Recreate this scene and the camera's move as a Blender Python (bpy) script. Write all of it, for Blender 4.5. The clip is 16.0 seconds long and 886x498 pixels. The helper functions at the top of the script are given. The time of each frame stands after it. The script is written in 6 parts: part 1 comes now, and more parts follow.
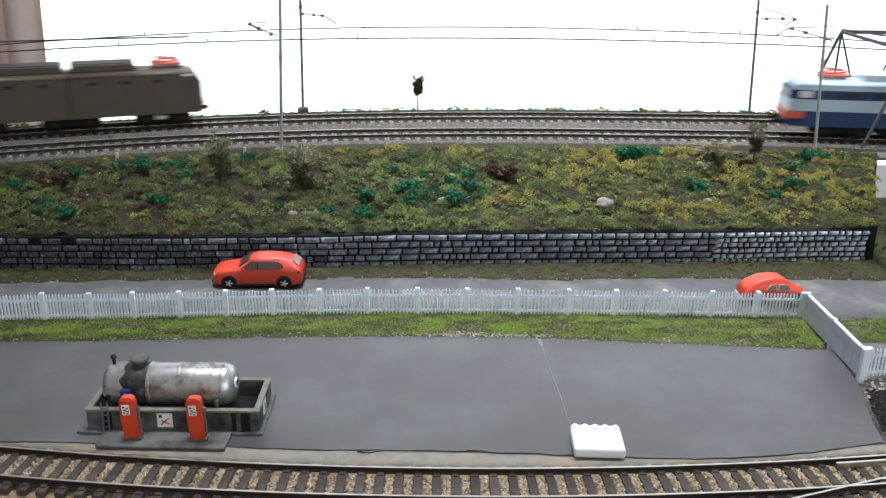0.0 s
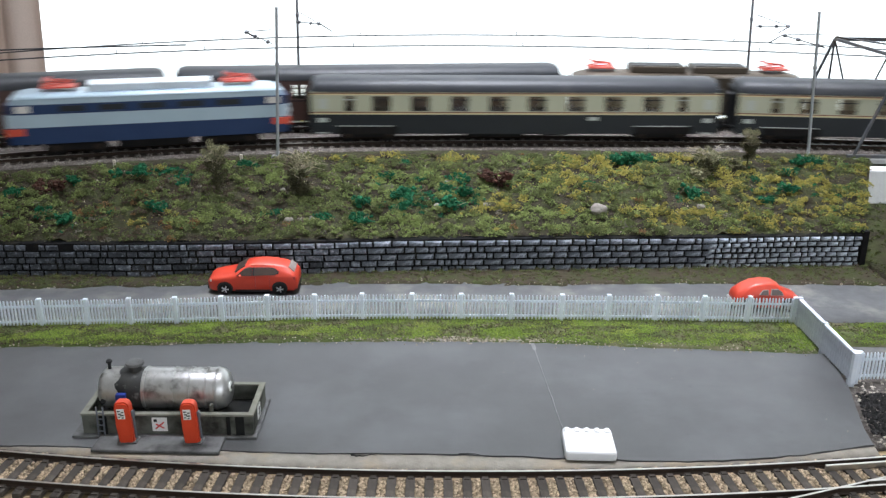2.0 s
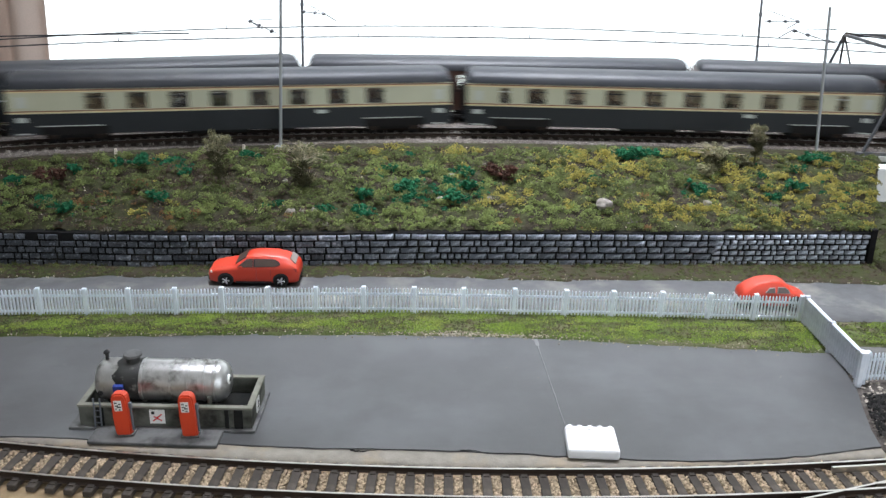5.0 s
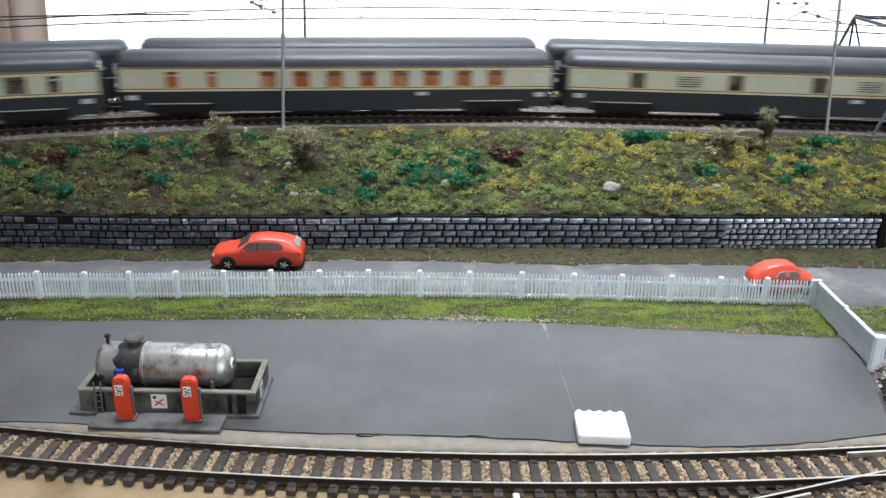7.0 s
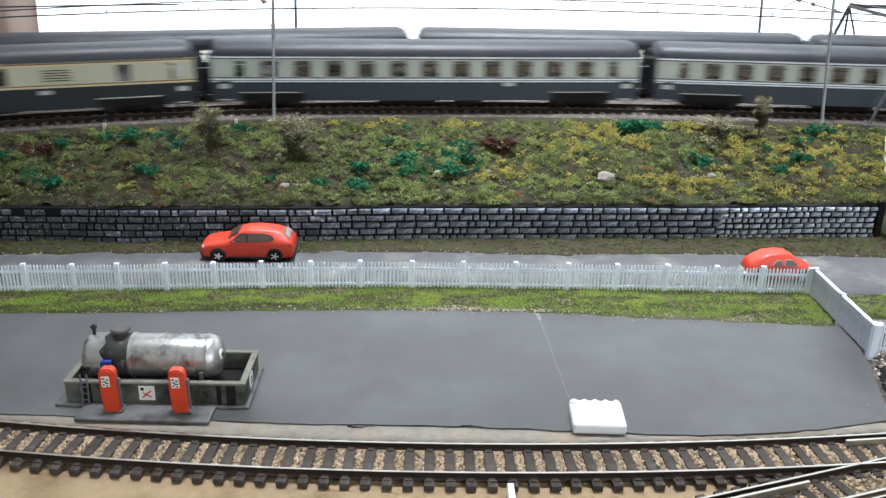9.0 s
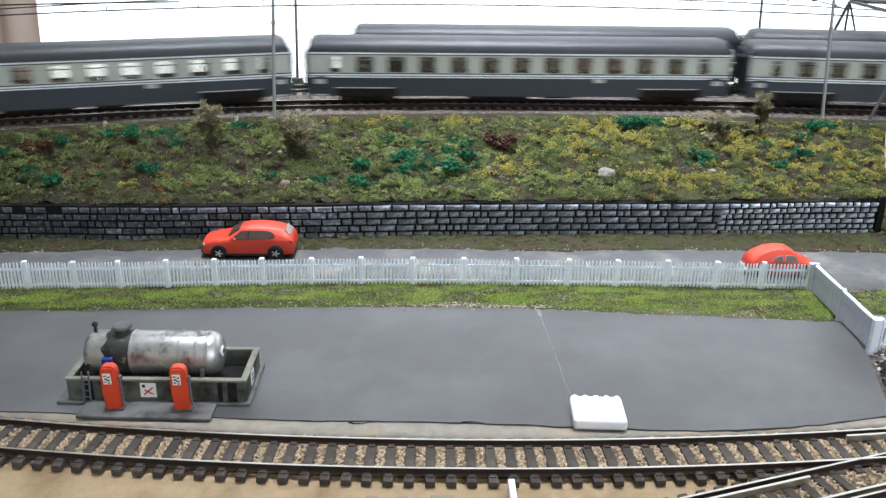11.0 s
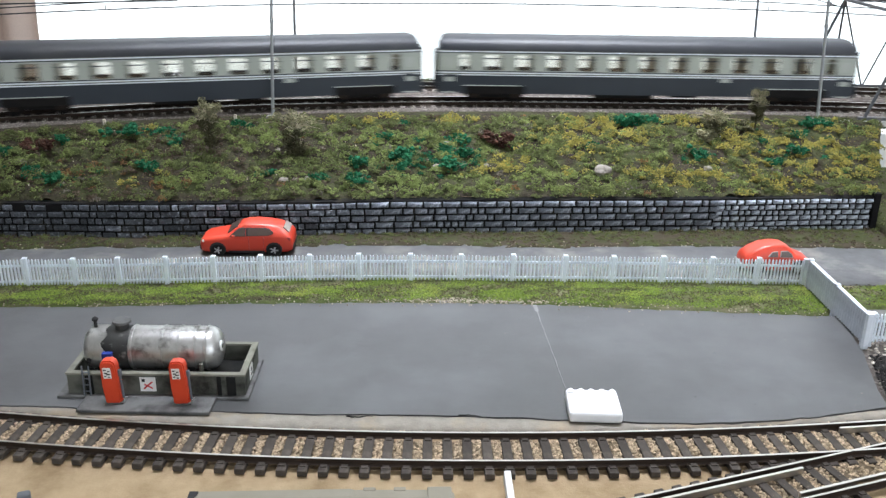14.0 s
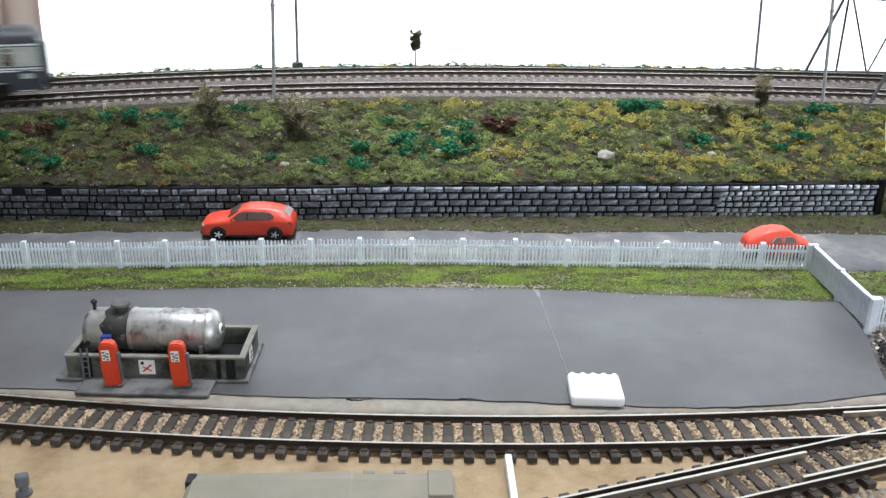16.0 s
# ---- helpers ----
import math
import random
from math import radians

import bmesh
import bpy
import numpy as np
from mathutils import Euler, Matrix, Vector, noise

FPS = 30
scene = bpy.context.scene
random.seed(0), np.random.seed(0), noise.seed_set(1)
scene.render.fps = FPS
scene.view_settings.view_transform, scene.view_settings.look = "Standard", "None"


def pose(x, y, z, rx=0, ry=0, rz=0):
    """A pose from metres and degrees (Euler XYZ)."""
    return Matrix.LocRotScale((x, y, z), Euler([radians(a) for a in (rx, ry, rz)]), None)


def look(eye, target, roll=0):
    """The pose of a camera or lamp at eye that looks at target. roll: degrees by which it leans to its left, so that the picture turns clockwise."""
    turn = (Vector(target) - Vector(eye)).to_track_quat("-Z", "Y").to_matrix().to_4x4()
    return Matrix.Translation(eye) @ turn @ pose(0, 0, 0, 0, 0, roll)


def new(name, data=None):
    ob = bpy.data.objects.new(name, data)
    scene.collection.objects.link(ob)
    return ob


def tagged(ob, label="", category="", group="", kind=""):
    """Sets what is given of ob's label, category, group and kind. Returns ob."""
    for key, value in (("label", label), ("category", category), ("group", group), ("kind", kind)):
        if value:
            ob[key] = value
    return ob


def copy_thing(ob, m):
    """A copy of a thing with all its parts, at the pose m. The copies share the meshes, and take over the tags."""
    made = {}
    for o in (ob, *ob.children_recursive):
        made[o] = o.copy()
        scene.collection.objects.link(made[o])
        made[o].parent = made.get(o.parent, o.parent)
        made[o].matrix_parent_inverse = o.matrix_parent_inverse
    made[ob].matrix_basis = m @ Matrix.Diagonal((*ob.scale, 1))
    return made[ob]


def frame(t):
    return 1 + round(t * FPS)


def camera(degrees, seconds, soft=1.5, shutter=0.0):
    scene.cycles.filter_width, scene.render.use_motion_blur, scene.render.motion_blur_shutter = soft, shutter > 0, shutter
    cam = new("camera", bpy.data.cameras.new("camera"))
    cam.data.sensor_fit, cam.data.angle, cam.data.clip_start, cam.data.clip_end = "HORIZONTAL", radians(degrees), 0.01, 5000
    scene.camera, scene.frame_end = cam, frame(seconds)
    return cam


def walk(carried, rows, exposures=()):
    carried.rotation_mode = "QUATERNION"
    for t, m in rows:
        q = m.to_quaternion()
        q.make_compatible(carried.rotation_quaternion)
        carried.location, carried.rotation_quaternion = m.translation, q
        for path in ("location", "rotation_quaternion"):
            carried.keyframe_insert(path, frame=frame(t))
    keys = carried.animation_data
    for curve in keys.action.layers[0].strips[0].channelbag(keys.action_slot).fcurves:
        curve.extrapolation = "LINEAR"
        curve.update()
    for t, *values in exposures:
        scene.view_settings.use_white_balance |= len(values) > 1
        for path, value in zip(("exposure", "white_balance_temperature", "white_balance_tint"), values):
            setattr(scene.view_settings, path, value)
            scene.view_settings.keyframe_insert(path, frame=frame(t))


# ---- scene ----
cam = camera(52.0, 16.0, soft=1.4, shutter=0.7)
PATH = [
    (0, (-0.0037, -0.00794, 0.19543), (0.01214, 1.86815, -0.4974), 0.83),
    (0.5, (-0.00238, -0.01071, 0.19585), (0.00784, 1.87004, -0.48435), 0.60),
    (1, (-0.00111, -0.01117, 0.19642), (0.02125, 1.87238, -0.47569), 0.78),
    (1.5, (-0.00166, -0.01127, 0.19633), (0.01749, 1.87084, -0.47991), 0.73),
    (2, (-0.0007, -0.01154, 0.19548), (0.01491, 1.87057, -0.48087), 0.73),
    (2.5, (0.00164, -0.01024, 0.19423), (0.03746, 1.87438, -0.47429), 0.72),
    (3, (0.00183, -0.00977, 0.19682), (0.02597, 1.87609, -0.46871), 0.86),
    (3.5, (0.00066, -0.009, 0.19594), (0.01799, 1.87509, -0.47481), 1.01),
    (4, (0.00213, -0.00802, 0.19673), (0.03171, 1.87658, -0.47217), 1.44),
    (4.5, (0.00103, -0.00667, 0.19621), (0.02719, 1.8755, -0.47963), 1.61),
    (5, (-0.00075, -0.00644, 0.19375), (0.00856, 1.87063, -0.49655), 1.35),
    (7.5, (-0.00308, 0.00161, 0.18755), (0.00417, 1.86946, -0.52733), 1.34),
    (8, (-0.00229, 0.00316, 0.18582), (0.01289, 1.8713, -0.52822), 1.06),
    (8.5, (-0.00207, 0.00374, 0.18397), (0.01376, 1.86825, -0.53946), 1.32),
    (9, (-0.00187, 0.00365, 0.18295), (0.01699, 1.86989, -0.53592), 1.17),
    (11.5, (-0.00152, 0.00292, 0.18303), (0.0152, 1.86632, -0.54324), 0.97),
    (12, (-0.00051, 0.00245, 0.18328), (0.02174, 1.86665, -0.54077), 1.11),
    (12.5, (0.00086, 0.00203, 0.18199), (0.02388, 1.86553, -0.54383), 1.05),
    (13, (0.00058, -2e-05, 0.18273), (0.02262, 1.86563, -0.53757), 0.85),
    (13.5, (-0.00083, -0.00122, 0.1823), (0.01537, 1.86408, -0.53908), 0.76),
    (14, (-0.00068, -0.00044, 0.18232), (0.01752, 1.8634, -0.5428), 0.90),
    (14.5, (-0.0016, -0.00018, 0.18253), (0.01518, 1.86264, -0.54521), 0.90),
    (15, (-0.00265, -5e-05, 0.18131), (0.01209, 1.86088, -0.55132), 1.00),
    (15.5, (-0.00114, 0.00035, 0.17984), (0.01036, 1.85909, -0.55838), 0.92),
    (16, (-3e-05, 0.00109, 0.17846), (0.01265, 1.85734, -0.56597), 0.97),
]
walk(cam, [(t, look(eye, target, roll)) for t, eye, target, roll in PATH],
     [(0.0, -0.22), (1.0, -0.18), (5.0, -0.07), (7.5, 0.07), (12.5, 0.09), (16.0, 0.07)])

# ---- world, window light, added top lamp ----
world = bpy.data.worlds.new("world")
scene.world = world
world.use_nodes = True
wn = world.node_tree.nodes
sky = wn.new("ShaderNodeTexSky")
sky.sky_type = "NISHITA"
sky.sun_disc = False
sky.sun_elevation, sky.sun_rotation = radians(48), radians(10)
world.node_tree.links.new(sky.outputs[0], wn["Background"].inputs[0])
wn["Background"].inputs[1].default_value = 0.1
BACK_WINDOW, FRONT_WINDOW = 2.3, 3.1
TOP_FILL = 4.5

MM = 0.001
# added unseen top lamp; its narrow beam dims towards the layout's sides
lamp = bpy.data.lights.new("top_fill", "AREA")
lamp.shape, lamp.size, lamp.size_y = "RECTANGLE", 0.5, 0.5
lamp.spread = radians(34)
lamp.energy, lamp.color = TOP_FILL, (0.86, 0.905, 1.0)
top_fill = new("top_fill", lamp)
top_fill.matrix_basis = look((0.08, 0.66, 1.54), (0.08, 0.66, 0.0))


# ---- materials ----
def rgb(c):
    return (c[0], c[1], c[2], 1.0)


def mat(name, color, rough=0.7, metal=0.0, second=None, scale=300.0, amount=0.5, bump=0.0, bump_scale=None,
        third=None, third_scale=40.0, third_at=0.6, island=0.0, per_object=0.0, emit=0.0, coat=0.0):
    """Principled material: two colours mixed by a fine noise, a third in larger stains, relief from a noise."""
    m = bpy.data.materials.new(name)
    m.use_nodes = True
    nt = m.node_tree
    n, l = nt.nodes, nt.links
    bsdf = n["Principled BSDF"]
    bsdf.inputs["Roughness"].default_value = rough
    bsdf.inputs["Metallic"].default_value = metal
    bsdf.inputs["Specular IOR Level"].default_value = 0.5 if rough < 0.5 else (0.3 if rough < 0.7 else 0.08)
    if coat:
        bsdf.inputs["Coat Weight"].default_value = coat
        bsdf.inputs["Coat Roughness"].default_value = 0.15
    tc = n.new("ShaderNodeTexCoord")
    out = None

    def noise_node(s, detail=4.0):
        t = n.new("ShaderNodeTexNoise")
        t.inputs["Scale"].default_value = s
        t.inputs["Detail"].default_value = detail
        t.inputs["Roughness"].default_value = 0.6
        l.new(tc.outputs["Object"], t.inputs["Vector"])
        return t

    def mix(a, b, fac):
        x = n.new("ShaderNodeMix")
        x.data_type = "RGBA"
        for sock, v in ((x.inputs[6], a), (x.inputs[7], b)):
            if isinstance(v, tuple):
                sock.default_value = rgb(v)
            else:
                l.new(v, sock)
        if isinstance(fac, float):
            x.inputs[0].default_value = fac
        else:
            l.new(fac, x.inputs[0])
        return x.outputs[2]

    def ramp(sock, lo, hi):
        r = n.new("ShaderNodeMapRange")
        r.inputs[1].default_value, r.inputs[2].default_value = lo, hi
        l.new(sock, r.inputs[0])
        return r.outputs[0]

    out = tuple(color)
    if second is None:
        second = tuple(c * (1 - 0.35 * amount) for c in color)
    out = mix(out, tuple(second), ramp(noise_node(scale).outputs[0], 0.5 - 0.25, 0.5 + 0.25))
    if third is not None:
        out = mix(out, tuple(third), ramp(noise_node(third_scale, 6.0).outputs[0], third_at - 0.08, third_at + 0.12))
    if island or per_object:
        if island:
            g = n.new("ShaderNodeNewGeometry").outputs["Random Per Island"]
        else:
            g = n.new("ShaderNodeObjectInfo").outputs["Random"]
        r = n.new("ShaderNodeMapRange")
        amp = island or per_object
        r.inputs[3].default_value, r.inputs[4].default_value = 1 - amp, 1 + amp
        l.new(g, r.inputs[0])
        hs = n.new("ShaderNodeHueSaturation")
        l.new(r.outputs[0], hs.inputs["Value"])
        l.new(out, hs.inputs["Color"]) if not isinstance(out, tuple) else None
        out = hs.outputs[0]
    l.new(out, bsdf.inputs["Base Color"])
    if bump:
        b = n.new("ShaderNodeBump")
        b.inputs["Strength"].default_value = 1.0
        b.inputs["Distance"].default_value = bump * MM
        l.new(noise_node(bump_scale or scale, 5.0).outputs[0], b.inputs["Height"])
        l.new(b.outputs[0], bsdf.inputs["Normal"])
    if emit:
        bsdf.inputs["Emission Color"].default_value = rgb(color)
        bsdf.inputs["Emission Strength"].default_value = emit
    return m


def glass_mat(name, tint=(0.86, 0.86, 0.84), gloss=0.12):
    m = bpy.data.materials.new(name)
    m.use_nodes = True
    n, l = m.node_tree.nodes, m.node_tree.links
    n.remove(n["Principled BSDF"])
    tr, gl, mx = n.new("ShaderNodeBsdfTransparent"), n.new("ShaderNodeBsdfGlossy"), n.new("ShaderNodeMixShader")
    tr.inputs[0].default_value = rgb(tint)
    gl.inputs["Roughness"].default_value = 0.08
    mx.inputs[0].default_value = gloss
    l.new(tr.outputs[0], mx.inputs[1])
    l.new(gl.outputs[0], mx.inputs[2])
    l.new(mx.outputs[0], n["Material Output"].inputs[0])
    return m


def glow_mat(name, color, strength):
    m = bpy.data.materials.new(name)
    m.use_nodes = True
    n, l = m.node_tree.nodes, m.node_tree.links
    n.remove(n["Principled BSDF"])
    e = n.new("ShaderNodeEmission")
    e.inputs[0].default_value, e.inputs[1].default_value = rgb(color), strength
    l.new(e.outputs[0], n["Material Output"].inputs[0])
    return m


M_SKY_BACK = glow_mat("bright overcast daylight", (0.88, 0.955, 1.0), BACK_WINDOW)
M_SKY_FRONT = glow_mat("soft daylight", (0.86, 0.925, 1.0), FRONT_WINDOW)
M_PLASTER = mat("white wall paint", (0.78, 0.77, 0.74), 0.9, scale=8, amount=0.15, bump=0.4, bump_scale=120)
M_FLOORBOARD = mat("room floor", (0.32, 0.26, 0.2), 0.6, scale=12, third=(0.2, 0.16, 0.12), third_scale=3)
def cloth_mat(name, color):
    m = bpy.data.materials.new(name)
    m.use_nodes = True
    n, l = m.node_tree.nodes, m.node_tree.links
    n.remove(n["Principled BSDF"])
    d, tr, mx = n.new("ShaderNodeBsdfDiffuse"), n.new("ShaderNodeBsdfTranslucent"), n.new("ShaderNodeMixShader")
    tc, w, r = n.new("ShaderNodeTexCoord"), n.new("ShaderNodeTexNoise"), n.new("ShaderNodeMix")
    r.data_type = "RGBA"
    w.inputs["Scale"].default_value = 400
    l.new(tc.outputs["Object"], w.inputs["Vector"])
    l.new(w.outputs[0], r.inputs[0])
    r.inputs[6].default_value, r.inputs[7].default_value = rgb(color), rgb(tuple(c * 0.8 for c in color))
    l.new(r.outputs[2], d.inputs[0])
    l.new(r.outputs[2], tr.inputs[0])
    mx.inputs[0].default_value = 0.45
    l.new(d.outputs[0], mx.inputs[1])
    l.new(tr.outputs[0], mx.inputs[2])
    l.new(mx.outputs[0], n["Material Output"].inputs[0])
    return m


M_CURTAIN = cloth_mat("backlit curtain cloth", (0.68, 0.585, 0.54))
M_CORK = mat("tan particle board", (0.46, 0.345, 0.22), 0.9, second=(0.38, 0.28, 0.17), scale=220, third=(0.27, 0.19, 0.11), third_scale=40, third_at=0.57, bump=0.25, bump_scale=900)
M_TABLE = mat("plywood edge", (0.42, 0.3, 0.18), 0.8, scale=60)
M_ASPHALT = mat("smooth grey asphalt", (0.082, 0.082, 0.085), 0.46, second=(0.06, 0.06, 0.062), scale=38, third=(0.105, 0.107, 0.111), third_scale=12, third_at=0.55, bump=0.05, bump_scale=2500)
M_ROAD = mat("worn grey road", (0.125, 0.126, 0.13), 0.8, second=(0.09, 0.09, 0.092), scale=150, third=(0.22, 0.21, 0.195), third_scale=35, third_at=0.58, bump=0.08, bump_scale=2500)
M_CHALK = mat("pale dust", (0.3, 0.3, 0.302), 0.8, second=(0.17, 0.17, 0.172), scale=200)
M_CRACK = mat("dark crack", (0.03, 0.03, 0.03), 0.95, scale=500)
M_PLASTER_STRIP = mat("grey-tan plaster strip", (0.33, 0.30, 0.26), 0.9, second=(0.23, 0.21, 0.185), scale=180, third=(0.36, 0.29, 0.21), third_scale=50, third_at=0.57, bump=0.3, bump_scale=600)
M_EARTH = mat("brown earth", (0.042, 0.034, 0.024), 0.95, second=(0.014, 0.0115, 0.0085), scale=300, third=(0.042, 0.048, 0.02), third_scale=70, third_at=0.52, bump=1.6, bump_scale=260)
M_VERGE = mat("mossy verge soil", (0.06, 0.047, 0.035), 0.95, second=(0.035, 0.028, 0.02), scale=300, third=(0.04, 0.05, 0.018), third_scale=70, third_at=0.52, bump=0.9, bump_scale=400)
M_GRASS_GROUND = mat("turf", (0.1, 0.13, 0.04), 0.95, second=(0.06, 0.08, 0.03), scale=260, third=(0.17, 0.15, 0.1), third_scale=55, third_at=0.54, bump=0.9, bump_scale=600)
M_BLADE = mat("grass fibre", (0.23, 0.31, 0.06), 0.9, second=(0.12, 0.175, 0.035), scale=90, third=(0.28, 0.29, 0.08), third_scale=50, third_at=0.58, island=0.3)
M_TURF_LIGHT = mat("light green foam", (0.175, 0.21, 0.07), 0.95, second=(0.07, 0.088, 0.032), scale=160, island=0.28)
M_TURF_YELLOW = mat("yellow green foam", (0.3, 0.25, 0.06), 0.95, second=(0.115, 0.11, 0.034), scale=160, island=0.28)
M_TURF_RUST = mat("rusty leaf litter", (0.17, 0.095, 0.04), 0.95, second=(0.09, 0.055, 0.028), scale=160, island=0.28)
M_TURF_GREY = mat("grey dry litter", (0.15, 0.132, 0.112), 0.95, second=(0.07, 0.062, 0.054), scale=160, island=0.28)
M_TURF_OLIVE = mat("olive foam", (0.115, 0.13, 0.05), 0.95, second=(0.045, 0.055, 0.022), scale=160, island=0.28)
M_TURF_DARK = mat("blue green foam", (0.018, 0.105, 0.05), 0.95, second=(0.008, 0.045, 0.022), scale=220, island=0.28)
M_TURF_BROWN = mat("brown litter", (0.1, 0.074, 0.054), 0.95, second=(0.03, 0.023, 0.017), scale=160, island=0.28)
M_BUSH_RED = mat("reddish brown twig foam", (0.06, 0.028, 0.02), 0.95, second=(0.03, 0.016, 0.012), scale=300, island=0.4)
M_SHRUB = mat("grey green shrub fibre", (0.27, 0.25, 0.15), 0.95, second=(0.1, 0.1, 0.06), scale=200, island=0.5)
M_SHRUB_DARK = mat("dark olive shrub", (0.09, 0.085, 0.045), 0.95, second=(0.03, 0.03, 0.018), scale=200, island=0.5)
M_TWIG = mat("bare twig", (0.30, 0.27, 0.2), 0.9, second=(0.2, 0.17, 0.12), scale=400)
M_ROCK = mat("pale limestone", (0.25, 0.225, 0.205), 0.9, second=(0.14, 0.125, 0.115), scale=350, bump=0.4, bump_scale=700, per_object=0.15)
M_PEBBLE = mat("pale chips", (0.55, 0.5, 0.44), 0.9, second=(0.4, 0.35, 0.3), scale=300, island=0.35)
M_DUST_CHIP = mat("dusty tan chips", (0.42, 0.37, 0.31), 0.9, second=(0.24, 0.2, 0.16), scale=300, island=0.4)
M_STONE = mat("blue grey cut stone", (0.17, 0.185, 0.215), 0.8, second=(0.085, 0.092, 0.11), scale=650, third=(0.42, 0.45, 0.52), third_scale=420, third_at=0.58, bump=0.5, bump_scale=900, per_object=0.22)
M_STONE_ISL = mat("blue grey cut stone, far", (0.17, 0.185, 0.215), 0.8, second=(0.085, 0.092, 0.11), scale=650, third=(0.42, 0.45, 0.52), third_scale=420, third_at=0.58, bump=0.5, bump_scale=900, island=0.22)
M_MORTAR = mat("black mortar", (0.009, 0.009, 0.01), 0.95, second=(0.014, 0.014, 0.014), scale=400, third=(0.035, 0.032, 0.025), third_scale=60, bump=0.3)
M_BALLAST = mat("grey brown ballast", (0.13, 0.112, 0.1), 0.95, second=(0.055, 0.048, 0.044), scale=500, third=(0.24, 0.215, 0.2), third_scale=300, third_at=0.6, bump=1.2, bump_scale=550)
M_BALLAST_CHIP = mat("ballast chips", (0.4, 0.36, 0.325), 0.95, second=(0.16, 0.142, 0.128), scale=400, island=0.45)
M_BALLAST_DULL = mat("dull ballast chips", (0.2, 0.175, 0.155), 0.95, second=(0.075, 0.066, 0.06), scale=400, island=0.4)
M_GRAVEL_TAN = mat("tan gravel chips", (0.58, 0.46, 0.32), 0.95, second=(0.36, 0.28, 0.2), scale=400, island=0.5)
M_GRAVEL_BED = mat("gravel bed", (0.2, 0.15, 0.1), 0.95, second=(0.13, 0.1, 0.07), scale=500, bump=0.8, bump_scale=700)
M_DARK_GRAVEL = mat("black coal chips", (0.045, 0.042, 0.042), 0.95, second=(0.02, 0.02, 0.02), scale=400, island=0.5)
M_SLEEPER = mat("brown plastic sleeper", (0.09, 0.078, 0.07), 0.7, second=(0.06, 0.051, 0.045), scale=350, third=(0.14, 0.12, 0.1), third_scale=160, third_at=0.6, bump=0.12, bump_scale=900, per_object=0.2)
M_SLEEPER_FAR = mat("grey brown sleeper", (0.05, 0.04, 0.034), 0.85, second=(0.03, 0.025, 0.02), scale=350, per_object=0.25)
M_RAIL = mat("rusty rail side", (0.045, 0.032, 0.025), 0.7, 0.1, second=(0.03, 0.022, 0.018), scale=200)
M_RAILHEAD = mat("polished rail head", (0.6, 0.58, 0.55), 0.32, 1.0, second=(0.5, 0.47, 0.43), scale=120)
M_STONE_DARK = mat("black washed and dimmed stone", (0.10, 0.108, 0.125), 0.8, second=(0.04, 0.043, 0.05), scale=650, third=(0.3, 0.33, 0.38), third_scale=420, third_at=0.62, bump=0.5, bump_scale=900, island=0.3)
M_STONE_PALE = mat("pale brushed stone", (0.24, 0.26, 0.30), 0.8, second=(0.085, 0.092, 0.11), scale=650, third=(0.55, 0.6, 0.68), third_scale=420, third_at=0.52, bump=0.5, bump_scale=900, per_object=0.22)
M_FENCE = mat("white painted plastic fence", (0.84, 0.88, 0.94), 0.6, second=(0.68, 0.74, 0.83), scale=180, third=(0.42, 0.46, 0.53), third_scale=110, third_at=0.57, bump=0.1)
M_FENCE_GREY = mat("grey washed fence", (0.62, 0.65, 0.73), 0.65, second=(0.42, 0.45, 0.53), scale=260, third=(0.62, 0.64, 0.7), third_scale=170, third_at=0.57, bump=0.1)
M_RED = mat("orange red car paint", (0.56, 0.043, 0.017), 0.42, second=(0.49, 0.037, 0.015), scale=60, coat=0.2)
M_PUMP = mat("red orange pump plastic", (0.68, 0.065, 0.02), 0.45, second=(0.58, 0.05, 0.018), scale=150)
M_CARGLASS = mat("car window", (0.075, 0.05, 0.04), 0.3, second=(0.04, 0.028, 0.024), scale=100)
M_TYRE = mat("black rubber", (0.015, 0.015, 0.015), 0.85, scale=200)
M_ALLOY = mat("silver wheel", (0.62, 0.63, 0.64), 0.35, 0.8, scale=200)
M_LAMP_CLEAR = mat("clear lamp plastic", (0.7, 0.66, 0.62), 0.25, scale=200)
M_PALE_GLASS = mat("pale tinted glass", (0.3, 0.26, 0.24), 0.2, second=(0.22, 0.19, 0.18), scale=200)
M_LAMP_RED = mat("dark red lamp", (0.3, 0.02, 0.02), 0.3, scale=200)
M_BLACK = mat("black plastic", (0.02, 0.02, 0.022), 0.6, scale=200)
M_TANK = mat("weathered silver tank", (0.66, 0.66, 0.66), 0.36, 0.85, second=(0.42, 0.42, 0.41), scale=170, third=(0.09, 0.08, 0.07), third_scale=130, third_at=0.58, bump=0.08, bump_scale=300)
M_TANK_DIRTY = mat("sooty tank ring", (0.014, 0.014, 0.014), 0.6, 0.2, second=(0.05, 0.05, 0.048), scale=140, third=(0.2, 0.2, 0.19), third_scale=260, third_at=0.62)
M_CONCRETE = mat("olive grey concrete", (0.145, 0.148, 0.128), 0.85, second=(0.08, 0.083, 0.07), scale=160, third=(0.03, 0.03, 0.026), third_scale=75, third_at=0.55, bump=0.15, bump_scale=700)
M_RIM = mat("pale worn rim", (0.25, 0.248, 0.21), 0.85, second=(0.18, 0.178, 0.145), scale=200, third=(0.12, 0.12, 0.09), third_scale=90, third_at=0.6)
M_CONCRETE_DARK = mat("shaded floor and stained concrete", (0.012, 0.012, 0.013), 0.7, second=(0.024, 0.024, 0.022), scale=150)
